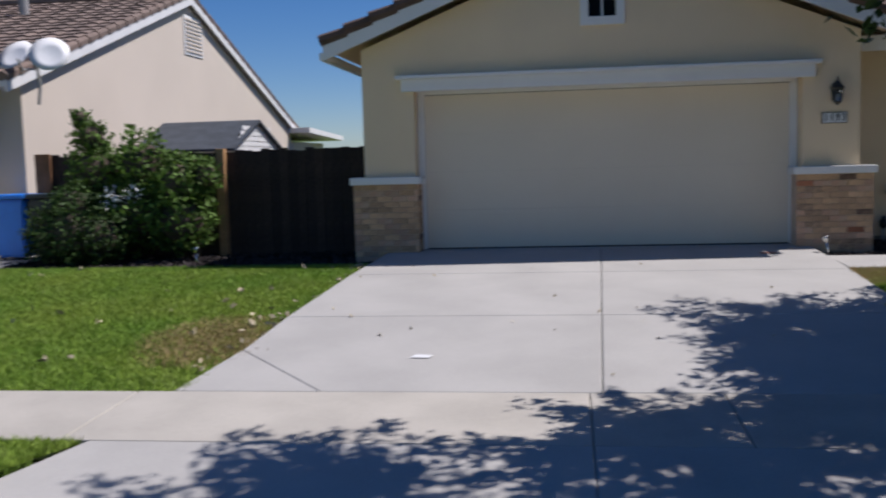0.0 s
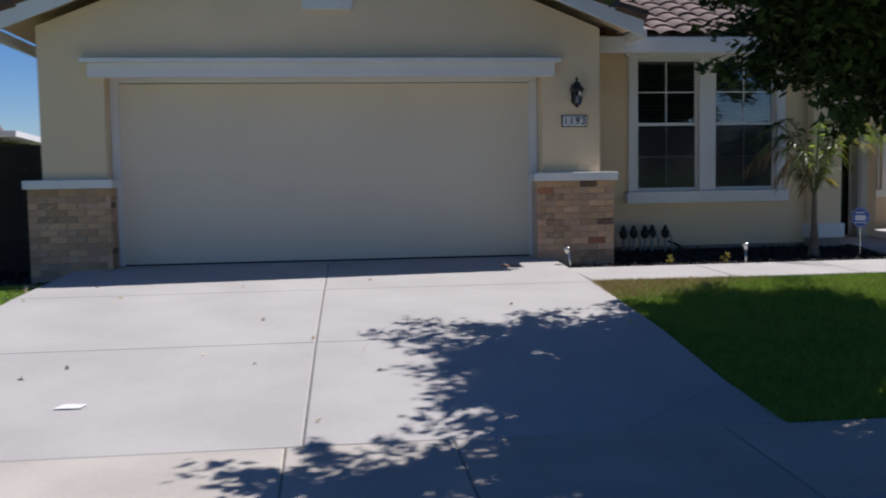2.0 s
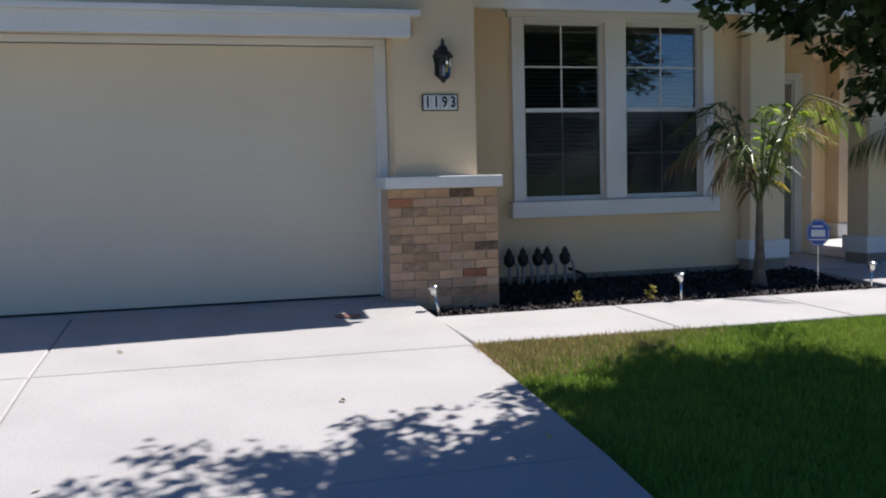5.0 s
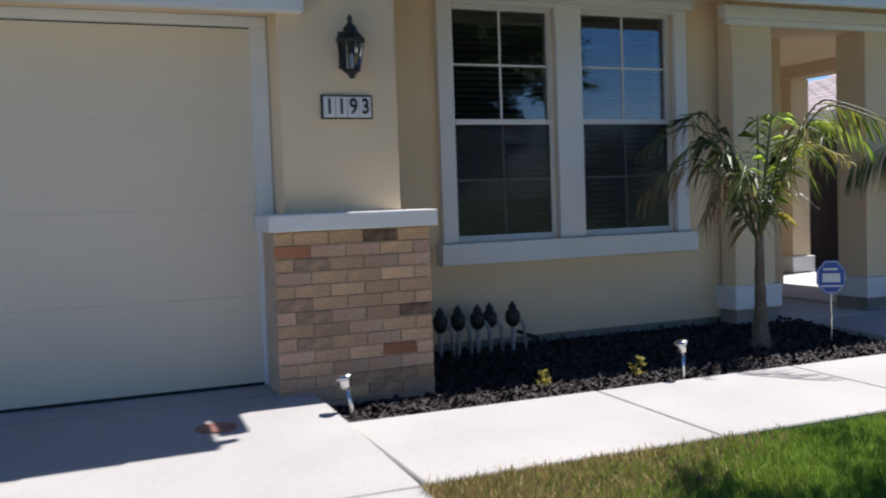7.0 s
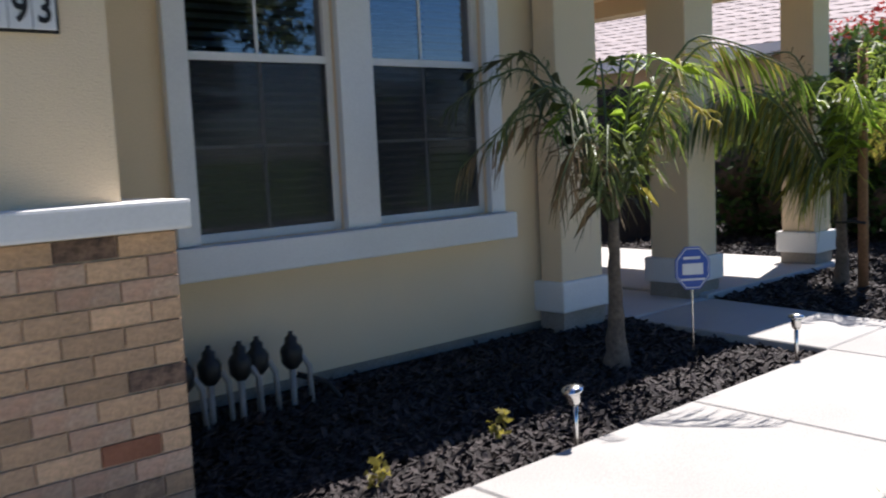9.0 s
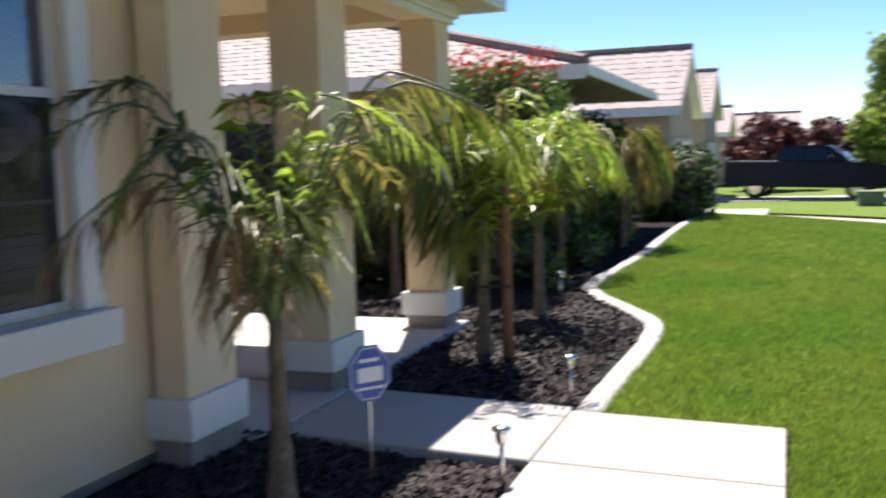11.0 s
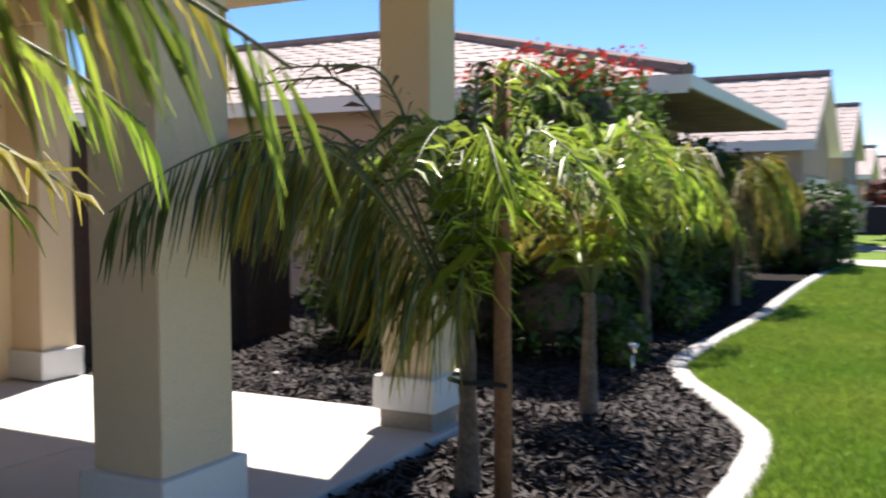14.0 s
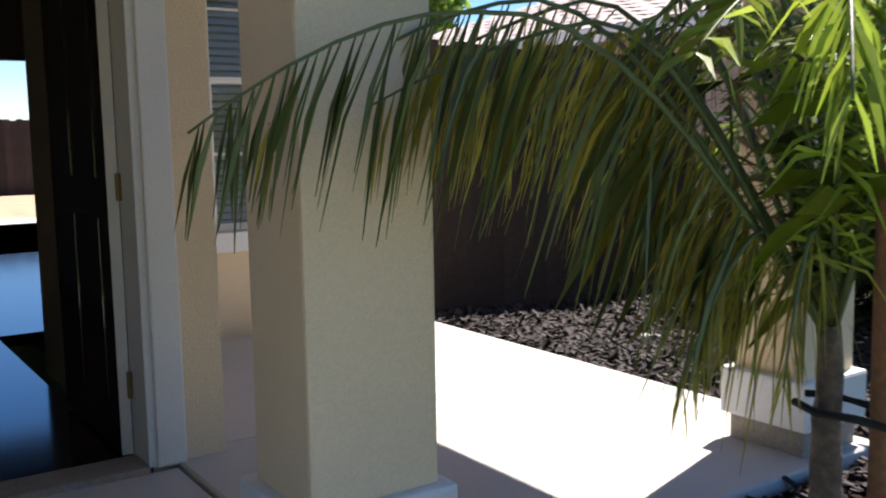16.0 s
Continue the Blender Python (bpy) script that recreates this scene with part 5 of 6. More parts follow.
path_light(12.3, 0.12, -0.12, 0.0, 0, "small dark path light in the far mulch")
path_light(-5.55, -0.75, -0.14, 0.0, 0, "steel solar path light in the fence bed")

# ---- yard sign ----
sg = thing("yard_sign", "blue octagonal security yard sign on a metal stake", "yard sign", (6.64, -0.32, -0.12))
part("stake", rod(bmesh.new(), [(0, 0.008, -0.06), (0, 0.008, 0.44)], 0.005, 6), STEEL, sg)
bm = bmesh.new()
oct8 = [(0.112 * math.cos(radians(22.5 + 45 * k)) / math.cos(radians(22.5)) * 0.92, 0.125 * math.sin(radians(22.5 + 45 * k)) / math.cos(radians(22.5))) for k in range(8)]
for y0_, y1_, s_ in ((-0.004, 0.004, 1.0),):
    f0 = [bm.verts.new((x * s_, y0_, 0.52 + z * s_)) for x, z in oct8]
    f1 = [bm.verts.new((x * s_, y1_, 0.52 + z * s_)) for x, z in oct8]
    bm.faces.new(f0)
    bm.faces.new(f1[::-1])
    for i in range(8):
        bm.faces.new((f0[i], f0[(i + 1) % 8], f1[(i + 1) % 8], f1[i]))
pl = part("panel", bm, BLUE_SIGN, sg)
bm = bmesh.new()
for i in range(8):
    a, b = Vector(oct8[i]), Vector(oct8[(i + 1) % 8])
    q = [a * 0.93, b * 0.93, b * 0.89, a * 0.89]
    bm.faces.new([bm.verts.new((v.x, -0.0065, 0.52 + v.y)) for v in q])
part("border", bm, PLATE, pl, "thin white border line")
bm = bmesh.new()
box(bm, -0.062, 0.062, -0.008, -0.0045, 0.482, 0.548, 0.002)
box(bm, -0.055, 0.045, -0.008, -0.0045, 0.572, 0.588)
box(bm, -0.07, 0.07, -0.008, -0.0045, 0.448, 0.460)
part("emblem", bm, PLATE, pl, "plain white emblem block and bars")
sg.rotation_euler = (0, 0, radians(-38))

# ---- utility pipes by the wall ----
for k, x in enumerate((3.78, 3.93, 4.07, 4.18, 4.35)):
    v = thing("irrigation_valve", "black-capped irrigation valve on grey pipe by the wall", "valve", (x, 0.42 + 0.03 * (k % 2), -0.075), group="irrigation valves")
    part("riser", rod(bmesh.new(), [(0, 0, -0.03), (0.0, 0, 0.24)], 0.016, 8), PIPE_GREY, v, smooth=True)
    part("body", lathe(bmesh.new(), [(0.025, 0.22), (0.05, 0.25), (0.055, 0.31), (0.045, 0.33), (0.03, 0.345), (0.03, 0.37), (0.012, 0.385), (0.012, 0.40)], (0, 0, 0), 12), BLACK_METAL, v, smooth=True)
    part("outlet", rod(bmesh.new(), [(0, 0, 0.27), (0.05, -0.02, 0.27), (0.075, -0.03, 0.22), (0.085, -0.03, 0.02)], 0.014, 8), PIPE_GREY, v, smooth=True)
lid = thing("cleanout_lid", "round reddish-brown drain lid set in the driveway", "drain lid", (2.01, -0.83, drive(-0.83)))
part("rim", lathe(bmesh.new(), [(0.105, -0.02), (0.105, 0.004), (0.092, 0.005)], (0, 0, 0), 24), TERRACOTTA, lid)
part("cover", lathe(bmesh.new(), [(0.09, -0.02), (0.09, 0.006), (0.02, 0.007)], (0, 0, 0), 24), TERRACOTTA, lid)
hose = thing("garden_hose", "black garden hose lying by the valves", "hose", (4.50, 0.36, -0.10))
part("coil", rod(bmesh.new(), [(-0.1, 0.1, 0.2), (0.02, 0.02, 0.15), (0.10, -0.03, 0.02), (0.2, -0.05, 0.015), (0.35, 0.0, 0.015), (0.5, 0.06, 0.015)], 0.015, 8), RUBBER, hose, smooth=True)

structure(boxpart("subsoil", (2.68, 8.0, -2.35, -1.9, -0.5, -0.22), SOIL), "dark soil under the edge of walk and lawn", "soil")
# weeds, litter and leaves
for k, (x, y) in enumerate(((4.02, -0.62), (4.75, -0.55))):
    w = thing("weed", "small yellow-green weed sprouting in the mulch", "weed", (x, y, -0.12))
    tris("leaves", leaf_cloud([(0, 0, 0.06, 0.05), (0.01, 0, 0.11, 0.035)], 40, 0.022, 90 + k), FROND_Y, w)
x, y = scatter(60, -9.0, -3.3, -5.8, -1.2, lambda x, y: rng.uniform(0, 1, len(x)) < np.clip((x + 10) / 6, 0.1, 1))
tagged(tris("leaf_litter", leaf_cloud([(a, b, land(a, b) + 0.05, 0.02) for a, b in zip(x, y)], 75, 0.045, 95), DEBRIS), "pale fallen leaves scattered on the lawn", "leaf litter", kind="stuff")
x, y = scatter(40, -3.3, 2.5, -6.0, -1.5, lambda x, y: x < 1e9)
tagged(tris("leaf_litter", leaf_cloud([(a, b, drive(b) + 0.012, 0.004) for a, b in zip(x, y)], 26, 0.028, 96), DEBRIS), "dry leaves lying on the driveway", "leaf litter", kind="stuff")
edge = [(LX(y) - abs(rng.normal(0.06, 0.16)), y) for y in rng.uniform(-5.9, -1.2, 46)]
tagged(tris("leaf_litter", leaf_cloud([(a, b, land(a, b) + 0.045, 0.015) for a, b in edge], 70, 0.035, 98), DEBRIS), "dry yellow leaves caught along the lawn's edge", "leaf litter", kind="stuff")
scrap = thing("paper_scrap", "white scrap of paper lying on the driveway", "paper", (-1.75, -5.3, drive(-5.3) + 0.004))
bm = bmesh.new()
vs = [bm.verts.new(p) for p in ((-0.09, -0.035, 0.0), (0.08, -0.045, 0.0), (0.11, 0.02, 0.010), (-0.04, 0.035, 0.012))]
bm.faces.new(vs)
part("sheet", bm, PLATE, scrap)
for k, (x, y, r) in enumerate(((11.3, 2.6, 0.09), (11.9, 1.7, 0.12), (13.3, -0.02, 0.08), (12.2, -0.35, 0.09), (10.8, 3.3, 0.08))):
    rk = thing("stone", "pale stone lying on the mulch", "stone", (x, y, -0.12))
    bm = bmesh.new()
    bmesh.ops.create_icosphere(bm, subdivisions=2, radius=r)
    for v in bm.verts:
        v.co *= 1 + 0.25 * noise.noise(v.co * 9 + Vector((k, 0, 0)))
        v.co.z *= 0.45
    part("rock", bm, KERB, rk)

# ---- front door, open ----
fd = thing("door_1", "dark wooden front door standing open, brass hinges", "door", kind="structure")
bm = bmesh.new()
box(bm, 7.845, 7.890, 2.02, 2.90, 0.01, 2.03, 0.005)
for z0_, z1_ in ((0.2, 0.9), (1.05, 1.9)):
    box(bm, 7.838, 7.846, 2.15, 2.42, z0_, z1_, 0.004)
    box(bm, 7.838, 7.846, 2.52, 2.79, z0_, z1_, 0.004)
part("leaf", bm, DARK_WOOD, fd)
part("edge", box(bmesh.new(), 7.843, 7.885, 2.012, 2.0195, 0.012, 2.028, 0.002), WHITE, fd, "white painted hinge edge")
for z in (0.28, 1.02, 1.78):
    part("hinge", rod(bmesh.new(), [(7.882, 2.0, z - 0.05), (7.882, 2.0, z + 0.05)], 0.011, 8), BRASS, fd, "brass hinge")
bm = bmesh.new()
box(bm, 7.890, 7.930, 1.84, 2.07, 0.0, 2.06, 0.006)
box(bm, 6.86, 6.90, 1.84, 2.07, 0.0, 2.06, 0.006)
box(bm, 6.90, 7.890, 1.84, 2.07, 2.02, 2.06, 0.006)
part("jamb", bm, WHITE, fd, "white door jamb")
bm = bmesh.new()
box(bm, 7.920, 8.030, 1.825, 1.86, 0.0, 2.15, 0.008)
box(bm, 6.885, 6.895, 1.825, 1.86, 0.0, 2.15)
box(bm, 6.895, 7.920, 1.825, 1.86, 2.06, 2.15, 0.008)
part("casing", bm, WHITE, fd, "white door casing")
boxpart("threshold", (6.90, 7.890, 1.82, 2.0, -0.02, 0.012), FOOTING, fd, 0.006, "worn grey threshold")
# the paved yard and pool seen through the hall
structure(boxpart("patio", (4.0, 12.0, 9.5, 15.0, -0.12, -0.04), PORCH), "sunlit concrete patio behind the house", "patio")
structure(boxpart("yard_soil", (3.0, 13.0, 15.0, 22.8, -0.2, -0.06), DRY_SOIL), "bare tan earth behind the patio", "soil")

# ---- fences ----
def fence(name, x0, x1, y, z0, z1, label, seed, along="x"):
    f = thing(name, label, "fence")
    r = random.Random(seed)
    w = 0.14
    n = int(abs(x1 - x0) / w)
    meshes = []
    for k in range(4):
        bm = bmesh.new()
        box(bm, 0.0005, w - 0.0005, -0.009, 0.009, 0, (z1 - z0), 0.003)
        meshes.append(part("board", bm, FENCE, f))
    for k in range(n):
        ob = meshes[k] if k < 4 else new("board", meshes[k % 4].data)
        ob.parent = f
        a = x0 + k * w
        ob.location = (a, y + r.uniform(-0.004, 0.004), z0 - r.uniform(0.0, 0.05)) if along == "x" else (y, a, z0 - r.uniform(0, 0.05))
        if along != "x":
            ob.rotation_euler = (0, 0, radians(90))
    for z in (z0 + 0.3, z1 - 0.3):
        if along == "x":
            boxpart("rail", (x0, x1, y + 0.012, y + 0.05, z, z + 0.09), FENCE, f)
        else:
            boxpart("rail", (y + 0.012, y + 0.05, x0, x1, z, z + 0.09), FENCE, f)
    return f


fence("board_fence", -5.72, -3.28, 1.05, -0.15, 1.50, "dark weathered board fence beside the garage", 1)
fence("board_fence", -8.75, -5.80, 1.05, -0.15, 1.50, "weathered board fence behind the shrubs", 2)
fence("board_fence", 2.0, 14.0, 23.0, -0.10, 1.75, "dark board fence behind the patio", 4)
fence("board_fence", 10.24, 13.4, 4.0, -0.15, 1.85, "dark weathered board fence beside the house", 3)
gp = thing("fence_post", "new pale pine fence post at the fence's end", "fence post", (-5.78, 0.98, -0.15))
part("post", box(bmesh.new(), -0.065, 0.065, -0.065, 0.065, -0.1, 1.66, 0.008), POST, gp)
gp2 = thing("fence_post", "brown board post beside the waste bins", "fence post", (-8.72, 0.98, -0.15))
part("post", box(bmesh.new(), -0.13, 0.13, -0.02, 0.02, -0.1, 1.66, 0.006), STAKE, gp2)
sap = thing("sapling", "bare grey sapling trunk in the fence bed", "sapling", (-6.05, 0.55, -0.15))
part("trunk", rod(bmesh.new(), [(0, 0, -0.05), (0.02, 0, 0.5), (-0.03, 0, 1.1), (0.02, 0, 1.5)], [0.035, 0.028, 0.02, 0.01], 8), PALM_TRUNK, sap, smooth=True)
tris("foliage", leaf_cloud([(0, 0, 1.2, 0.25), (0.1, 0, 1.45, 0.2), (-0.15, 0, 1.0, 0.2)], 350, 0.035, 97), LEAF_SHRUB, sap)


# ---- waste bins ----
def bin_(at, mat, lidmat, label):
    b = thing("waste_bin", label, "waste bin", at, group="waste bins")
    bm = bmesh.new()
    lo = [(-0.24, -0.27), (0.24, -0.27), (0.24, 0.27), (-0.24, 0.27)]
    v0 = [bm.verts.new((x, y, 0.06)) for x, y in lo]
    v1 = [bm.verts.new((x * 1.22, y * 1.2, 0.95)) for x, y in lo]
    bm.faces.new(v0[::-1])
    bm.faces.new(v1)
    for i in range(4):
        bm.faces.new((v0[i], v0[(i + 1) % 4], v1[(i + 1) % 4], v1[i]))
    bmesh.ops.bevel(bm, geom=list(bm.edges), offset=0.035, segments=2, affect="EDGES")
    part("body", bm, mat, b)
    bm = bmesh.new()
    box(bm, -0.32, 0.32, -0.37, 0.35, 0.96, 1.03, 0.03)
    part("lid", bm, lidmat, b)
    part("handle", rod(bmesh.new(), [(-0.2, 0.38, 0.93), (0.2, 0.38, 0.93)], 0.018, 8), lidmat, b)
    for s in (-1, 1):
        part("wheel", lathe(bmesh.new(), [(0.02, -0.02), (0.1, -0.02), (0.1, 0.02), (0.02, 0.02)], (0, 0, 0), 14), RUBBER, b).matrix_local = pose(s * 0.24, 0.25, 0.1, 0, 90, 0)
    return b


bin_((-9.02, 0.7, -0.13), BLUE_BIN, BLUE_BIN, "blue plastic wheeled recycling bin beside the wall")
bin_((-8.42, 0.74, -0.13), DARK_BIN, DARK_BIN, "dark green wheeled waste bin beside the fence")
structure(boxpart("neighbour_drive", (-16.0, -8.6, -0.9, 1.9, -0.3, -0.115), CONCRETE), "neighbour's concrete drive by the bins", "driveway")

# ---- neighbour to the west ----
nb = thing("neighbour_house", "pale stucco house with a taupe tiled gable roof", "house")
WX, PY, PZ, NS = -9.15, 8.2, 5.05, 0.333
bm = bmesh.new()
prof = [(1.2, -0.2), (16.2, -0.2), (16.2, PZ - (16.2 - PY) * NS), (PY, PZ), (1.2, PZ - (PY - 1.2) * NS)]
f0 = [bm.verts.new((WX, y, z)) for y, z in prof]
f1 = [bm.verts.new((-22, y, z)) for y, z in prof]
bm.faces.new(f0)
bm.faces.new(f1[::-1])
for i in range(5):
    bm.faces.new((f0[i], f0[(i + 1) % 5], f1[(i + 1) % 5], f1[i]))
part("wall", bm, STUCCO_N, nb)
for y_e, s in ((0.6, -1), (16.8, 1)):
    ze = PZ + 0.12 - abs(y_e - PY) * NS
    deck("roof_deck", [(WX + 0.10, PY, PZ + 0.12), (-22.3, PY, PZ + 0.12), (-22.3, y_e, ze), (WX + 0.10, y_e, ze)], 0.08, WHITE, nb)
    tile_field("roof", (-22.3, y_e, ze + 0.02), (1, 0, 0), (0, -s, NS), 44, int(math.hypot(PY - y_e, (PY - y_e) * NS) / 0.36), TILE_N, nb, 0.30, 0.36, 0.018)
    q = []
    bm = bmesh.new()
    for x in (WX + 0.10, WX + 0.14):
        q.append([bm.verts.new((x, yy, zz)) for yy, zz in ((PY, PZ + 0.14), (y_e, ze + 0.02), (y_e, ze - 0.17), (PY, PZ - 0.05))])
    bm.faces.new(q[0])
    bm.faces.new(q[1][::-1])
    for i in range(4):
        bm.faces.new((q[0][i], q[0][(i + 1) % 4], q[1][(i + 1) % 4], q[1][i]))
    part("barge_board", bm, WHITE, nb, "white barge board")
    a, b = Vector((WX + 0.08, y_e, ze + 0.06)), Vector((WX + 0.08, PY, PZ + 0.18))
    n = 20
    for k in range(n):
        part("rake_tile", rod(bmesh.new(), [a.lerp(b, k / n), a.lerp(b, (k + 1.05) / n)], [0.10, 0.08], 7), TILE_N, nb)
part("ridge", rod(bmesh.new(), [(WX + 0.12, PY, PZ + 0.18), (-22.3, PY, PZ + 0.18)], 0.11, 8), TILE_N, nb)
part("chimney", rod(bmesh.new(), [(-12.2, 6.6, 4.6), (-12.2, 6.6, 5.5)], 0.1, 10), PIPE_GREY, nb, "small roof vent pipe")
vent = part("vent", box(bmesh.new(), WX, WX + 0.025, 7.95, 9.05, 3.85, 4.75, 0.008), WHITE, nb, "white louvred gable vent")
for k in range(9):
    part("louvre", box(bmesh.new(), WX + 0.025, WX + 0.05, 8.03, 8.97, 3.92 + 0.09 * k, 3.96 + 0.09 * k, 0.004), STUCCO_N, vent)
boxpart("rear_wall", (-14, WX + 0.05, 16.2, 20.0, -0.2, 2.0), STUCCO_N, nb)
deck("rear_eave", [(WX + 0.7, 15.9, 2.42), (WX + 0.7, 20.4, 2.25), (-14, 20.4, 2.25), (-14, 15.9, 2.42)], 0.16, WHITE, nb)
boxpart("front_wing_wall", (-16, -9.75, -1.2, 1.2, -0.2, 2.35), STUCCO_N, nb)
deck("front_wing_roof", [(-9.35, -1.7, 2.50), (-9.35, 1.2, 2.72), (-16, 1.2, 2.72), (-16, -1.7, 2.50)], 0.16, WHITE, nb)
tile_field("front_wing_tiles", (-16, -1.75, 2.52), (1, 0, 0), (0, 1, 0.30), 22, 8, TILE_N, nb)
dish = thing("satellite_dish", "grey satellite dish on a bracket at the eave", "satellite dish", (-8.70, 0.95, 2.64))
part("mast", rod(bmesh.new(), [(0, 0, -0.35), (0.05, -0.02, -0.05), (0.02, -0.05, 0.35)], 0.025, 8), PIPE_GREY, dish)
for k, (dx, tilt) in enumerate(((-0.28, 50), (0.28, 62))):
    d = part("reflector", lathe(bmesh.new(), [(0.03, 0.0), (0.16, 0.015), (0.30, 0.06), (0.305, 0.065), (0.16, 0.03), (0.03, 0.015)], (0, 0, 0), 20), PLATE, dish, smooth=True)
    d.matrix_local = pose(dx, -0.08, 0.38, tilt, 0, 20 if k else -10)
part("arm", rod(bmesh.new(), [(0, -0.05, 0.2), (0.0, -0.4, 0.15), (0.02, -0.55, 0.3)], 0.018, 6), PIPE_GREY, dish)
sh = thing("garden_shed", "white-sided garden shed with a dark shingle roof", "shed")
bm = bmesh.new()
prof = [(5.1, -0.2), (8.0, -0.2), (8.0, 1.62), (6.5, 2.15), (5.1, 1.62)]
f0 = [bm.verts.new((-7.05, y, z)) for y, z in prof]
f1 = [bm.verts.new((-9.0, y, z)) for y, z in prof]
bm.faces.new(f0)
bm.faces.new(f1[::-1])
for i in range(5):
    bm.faces.new((f0[i], f0[(i + 1) % 5], f1[(i + 1) % 5], f1[i]))
part("wall", bm, WHITE, sh)
for k in range(10):
    part("siding", box(bmesh.new(), -7.05, -7.035, 5.3 + 0.11 * max(0, k - 6), 7.8 - 0.12 * max(0, k - 6), 1.0 + k * 0.11, 1.085 + k * 0.11, 0.003), WHITE, sh)
deck("roof", [(-6.95, 6.5, 2.22), (-9.1, 6.5, 2.22), (-9.1, 4.85, 1.60), (-6.95, 4.85, 1.60)], 0.05, SHED_ROOF, sh)
deck("roof", [(-6.95, 6.5, 2.22), (-9.1, 6.5, 2.22), (-9.1, 8.2, 1.60), (-6.95, 8.2, 1.60)], 0.05, SHED_ROOF, sh)


# ---- neighbours to the east ----
def hip_house(name, x0, x1, y0, y1, eave, ridge_x, inset, label, tile):
    h = thing(name, label, "house")
    zr = eave + (ridge_x - x0) * 0.37
    boxpart("wall", (x0 + 0.5, x1 - 0.5, y0 + 1.75, y1 - 0.5, -0.4, eave), STUCCO_R, h)
    boxpart("soffit", (x0 + 0.02, x1 - 0.02, y0 + 0.02, y0 + 1.75, eave - 0.13, eave - 0.10), TILE_RIDGE, h)
    ya, yb = y0 + inset, y1 - inset
    deck("roof_deck", [(x0, y0, eave), (ridge_x, ya, zr), (ridge_x, yb, zr), (x0, y1, eave)], 0.06, tile, h)
    deck("roof_deck", [(x0, y0, eave), (x1, y0, eave), (ridge_x, ya, zr)], 0.06, tile, h)
    deck("roof_deck", [(x1, y0, eave), (x1, y1, eave), (ridge_x, yb, zr), (ridge_x, ya, zr)], 0.06, tile, h)
    # courses of tiles on the west slope, trimmed to the hip
    up = Vector((ridge_x - x0, 0, zr - eave))
    n = int(up.length / 0.30)
    for k in range(n):
        u = k / n
        a, b = y0 + (ya - y0) * u, y1 + (yb - y1) * u
        o = Vector((x0, a, eave)) + up * u
        tile_field("tile_course", o + Vector((0, 0, 0.02)), (0, 1, 0), up, max(2, int((b - a) / 0.22)), 1, tile, h, 0.22, 0.30, 0.010, 0.007)
    part("hip", rod(bmesh.new(), [(x0, y0, eave + 0.06), (ridge_x, ya, zr + 0.06)], 0.09, 7), TILE_RIDGE, h, "dark hip tiles")
    part("ridge", rod(bmesh.new(), [(ridge_x, ya, zr + 0.06), (ridge_x, yb, zr + 0.06)], 0.09, 7), TILE_RIDGE, h, "dark ridge tiles")
    boxpart("fascia", (x0 - 0.04, x0, y0, y1, eave - 0.18, eave + 0.02), WHITE, h, label="white fascia")
    boxpart("fascia", (x0 - 0.04, x1, y0 - 0.04, y0, eave - 0.13, eave + 0.02), WHITE, h, label="white fascia")
    return h


hip_house("east_house", 15.9, 23.3, 0.55, 16, 2.56, 20.0, 5.5, "stucco house with a pink tiled hip roof", TILE_PINK)


def gable_house(name, x0, x1, y0, y1, eave, label, tile, pitch=0.42):
    h = thing(name, label, "house", group="houses along the street")
    xm = (x0 + x1) / 2
    zr = eave + (xm - x0) * pitch
    bm = bmesh.new()
    prof = [(x0 + 0.4, -0.5), (x1 - 0.4, -0.5), (x1 - 0.4, eave), (xm, zr - 0.12), (x0 + 0.4, eave)]
    f0 = [bm.verts.new((x, y0 + 0.3, z)) for x, z in prof]
    f1 = [bm.verts.new((x, y1 - 0.3, z)) for x, z in prof]
    bm.faces.new(f0)
    bm.faces.new(f1[::-1])
    for i in range(5):
        bm.faces.new((f0[i], f0[(i + 1) % 5], f1[(i + 1) % 5], f1[i]))
    part("wall", bm, STUCCO_R, h)
    for s, xe in ((1, x0), (-1, x1)):
        deck("roof_deck", [(xe, y0, eave), (xm, y0, zr), (xm, y1, zr), (xe, y1, eave)], 0.10, WHITE, h)
    n = int(math.hypot(xm - x0, zr - eave) / 0.36)
    tile_field("roof", (x0, y0, eave + 0.02), (0, 1, 0), (1, 0, pitch), int((y1 - y0) / 0.24), n, tile, h, 0.24, 0.36, 0.014, 0.010)
    part("ridge", rod(bmesh.new(), [(xm, y0, zr + 0.08), (xm, y1, zr + 0.08)], 0.08, 7), TILE_RIDGE, h)
    boxpart("garage_door", (x0 + 1.3, x1 - 1.3, y0 + 0.24, y0 + 0.31, -0.5, 1.7), WHITE, h)
    boxpart("fascia", (x0 - 0.04, x0, y0, y1, eave - 0.2, eave + 0.02), WHITE, h)
    return h


gable_house("street_house", 27.2, 33.8, 0.45, 13, 2.45, "stucco house with a pink tiled gable roof", TILE_PINK, 0.53)
gable_house("street_house", 41.0, 48.0, 0.7, 13, 2.8, "stucco house with a pink tiled gable roof, farther off", TILE_PINK, 0.53)
gable_house("street_house", 56.0, 64.0, 0.9, 12, 2.3, "distant stucco house with a pink tiled roof", TILE_PINK, 0.38)
gable_house("street_house", 72.0, 79.0, -27, -16, 2.3, "distant stucco house across the road", TILE_N)
gable_house("street_house", 74.0, 82.0, -3.0, 9, 2.3, "distant stucco house with a tiled roof", TILE_PINK)
gable_house("street_house", 16.5, 23.5, 22.0, 34, 3.0, "stucco house behind the fence", TILE_PINK)
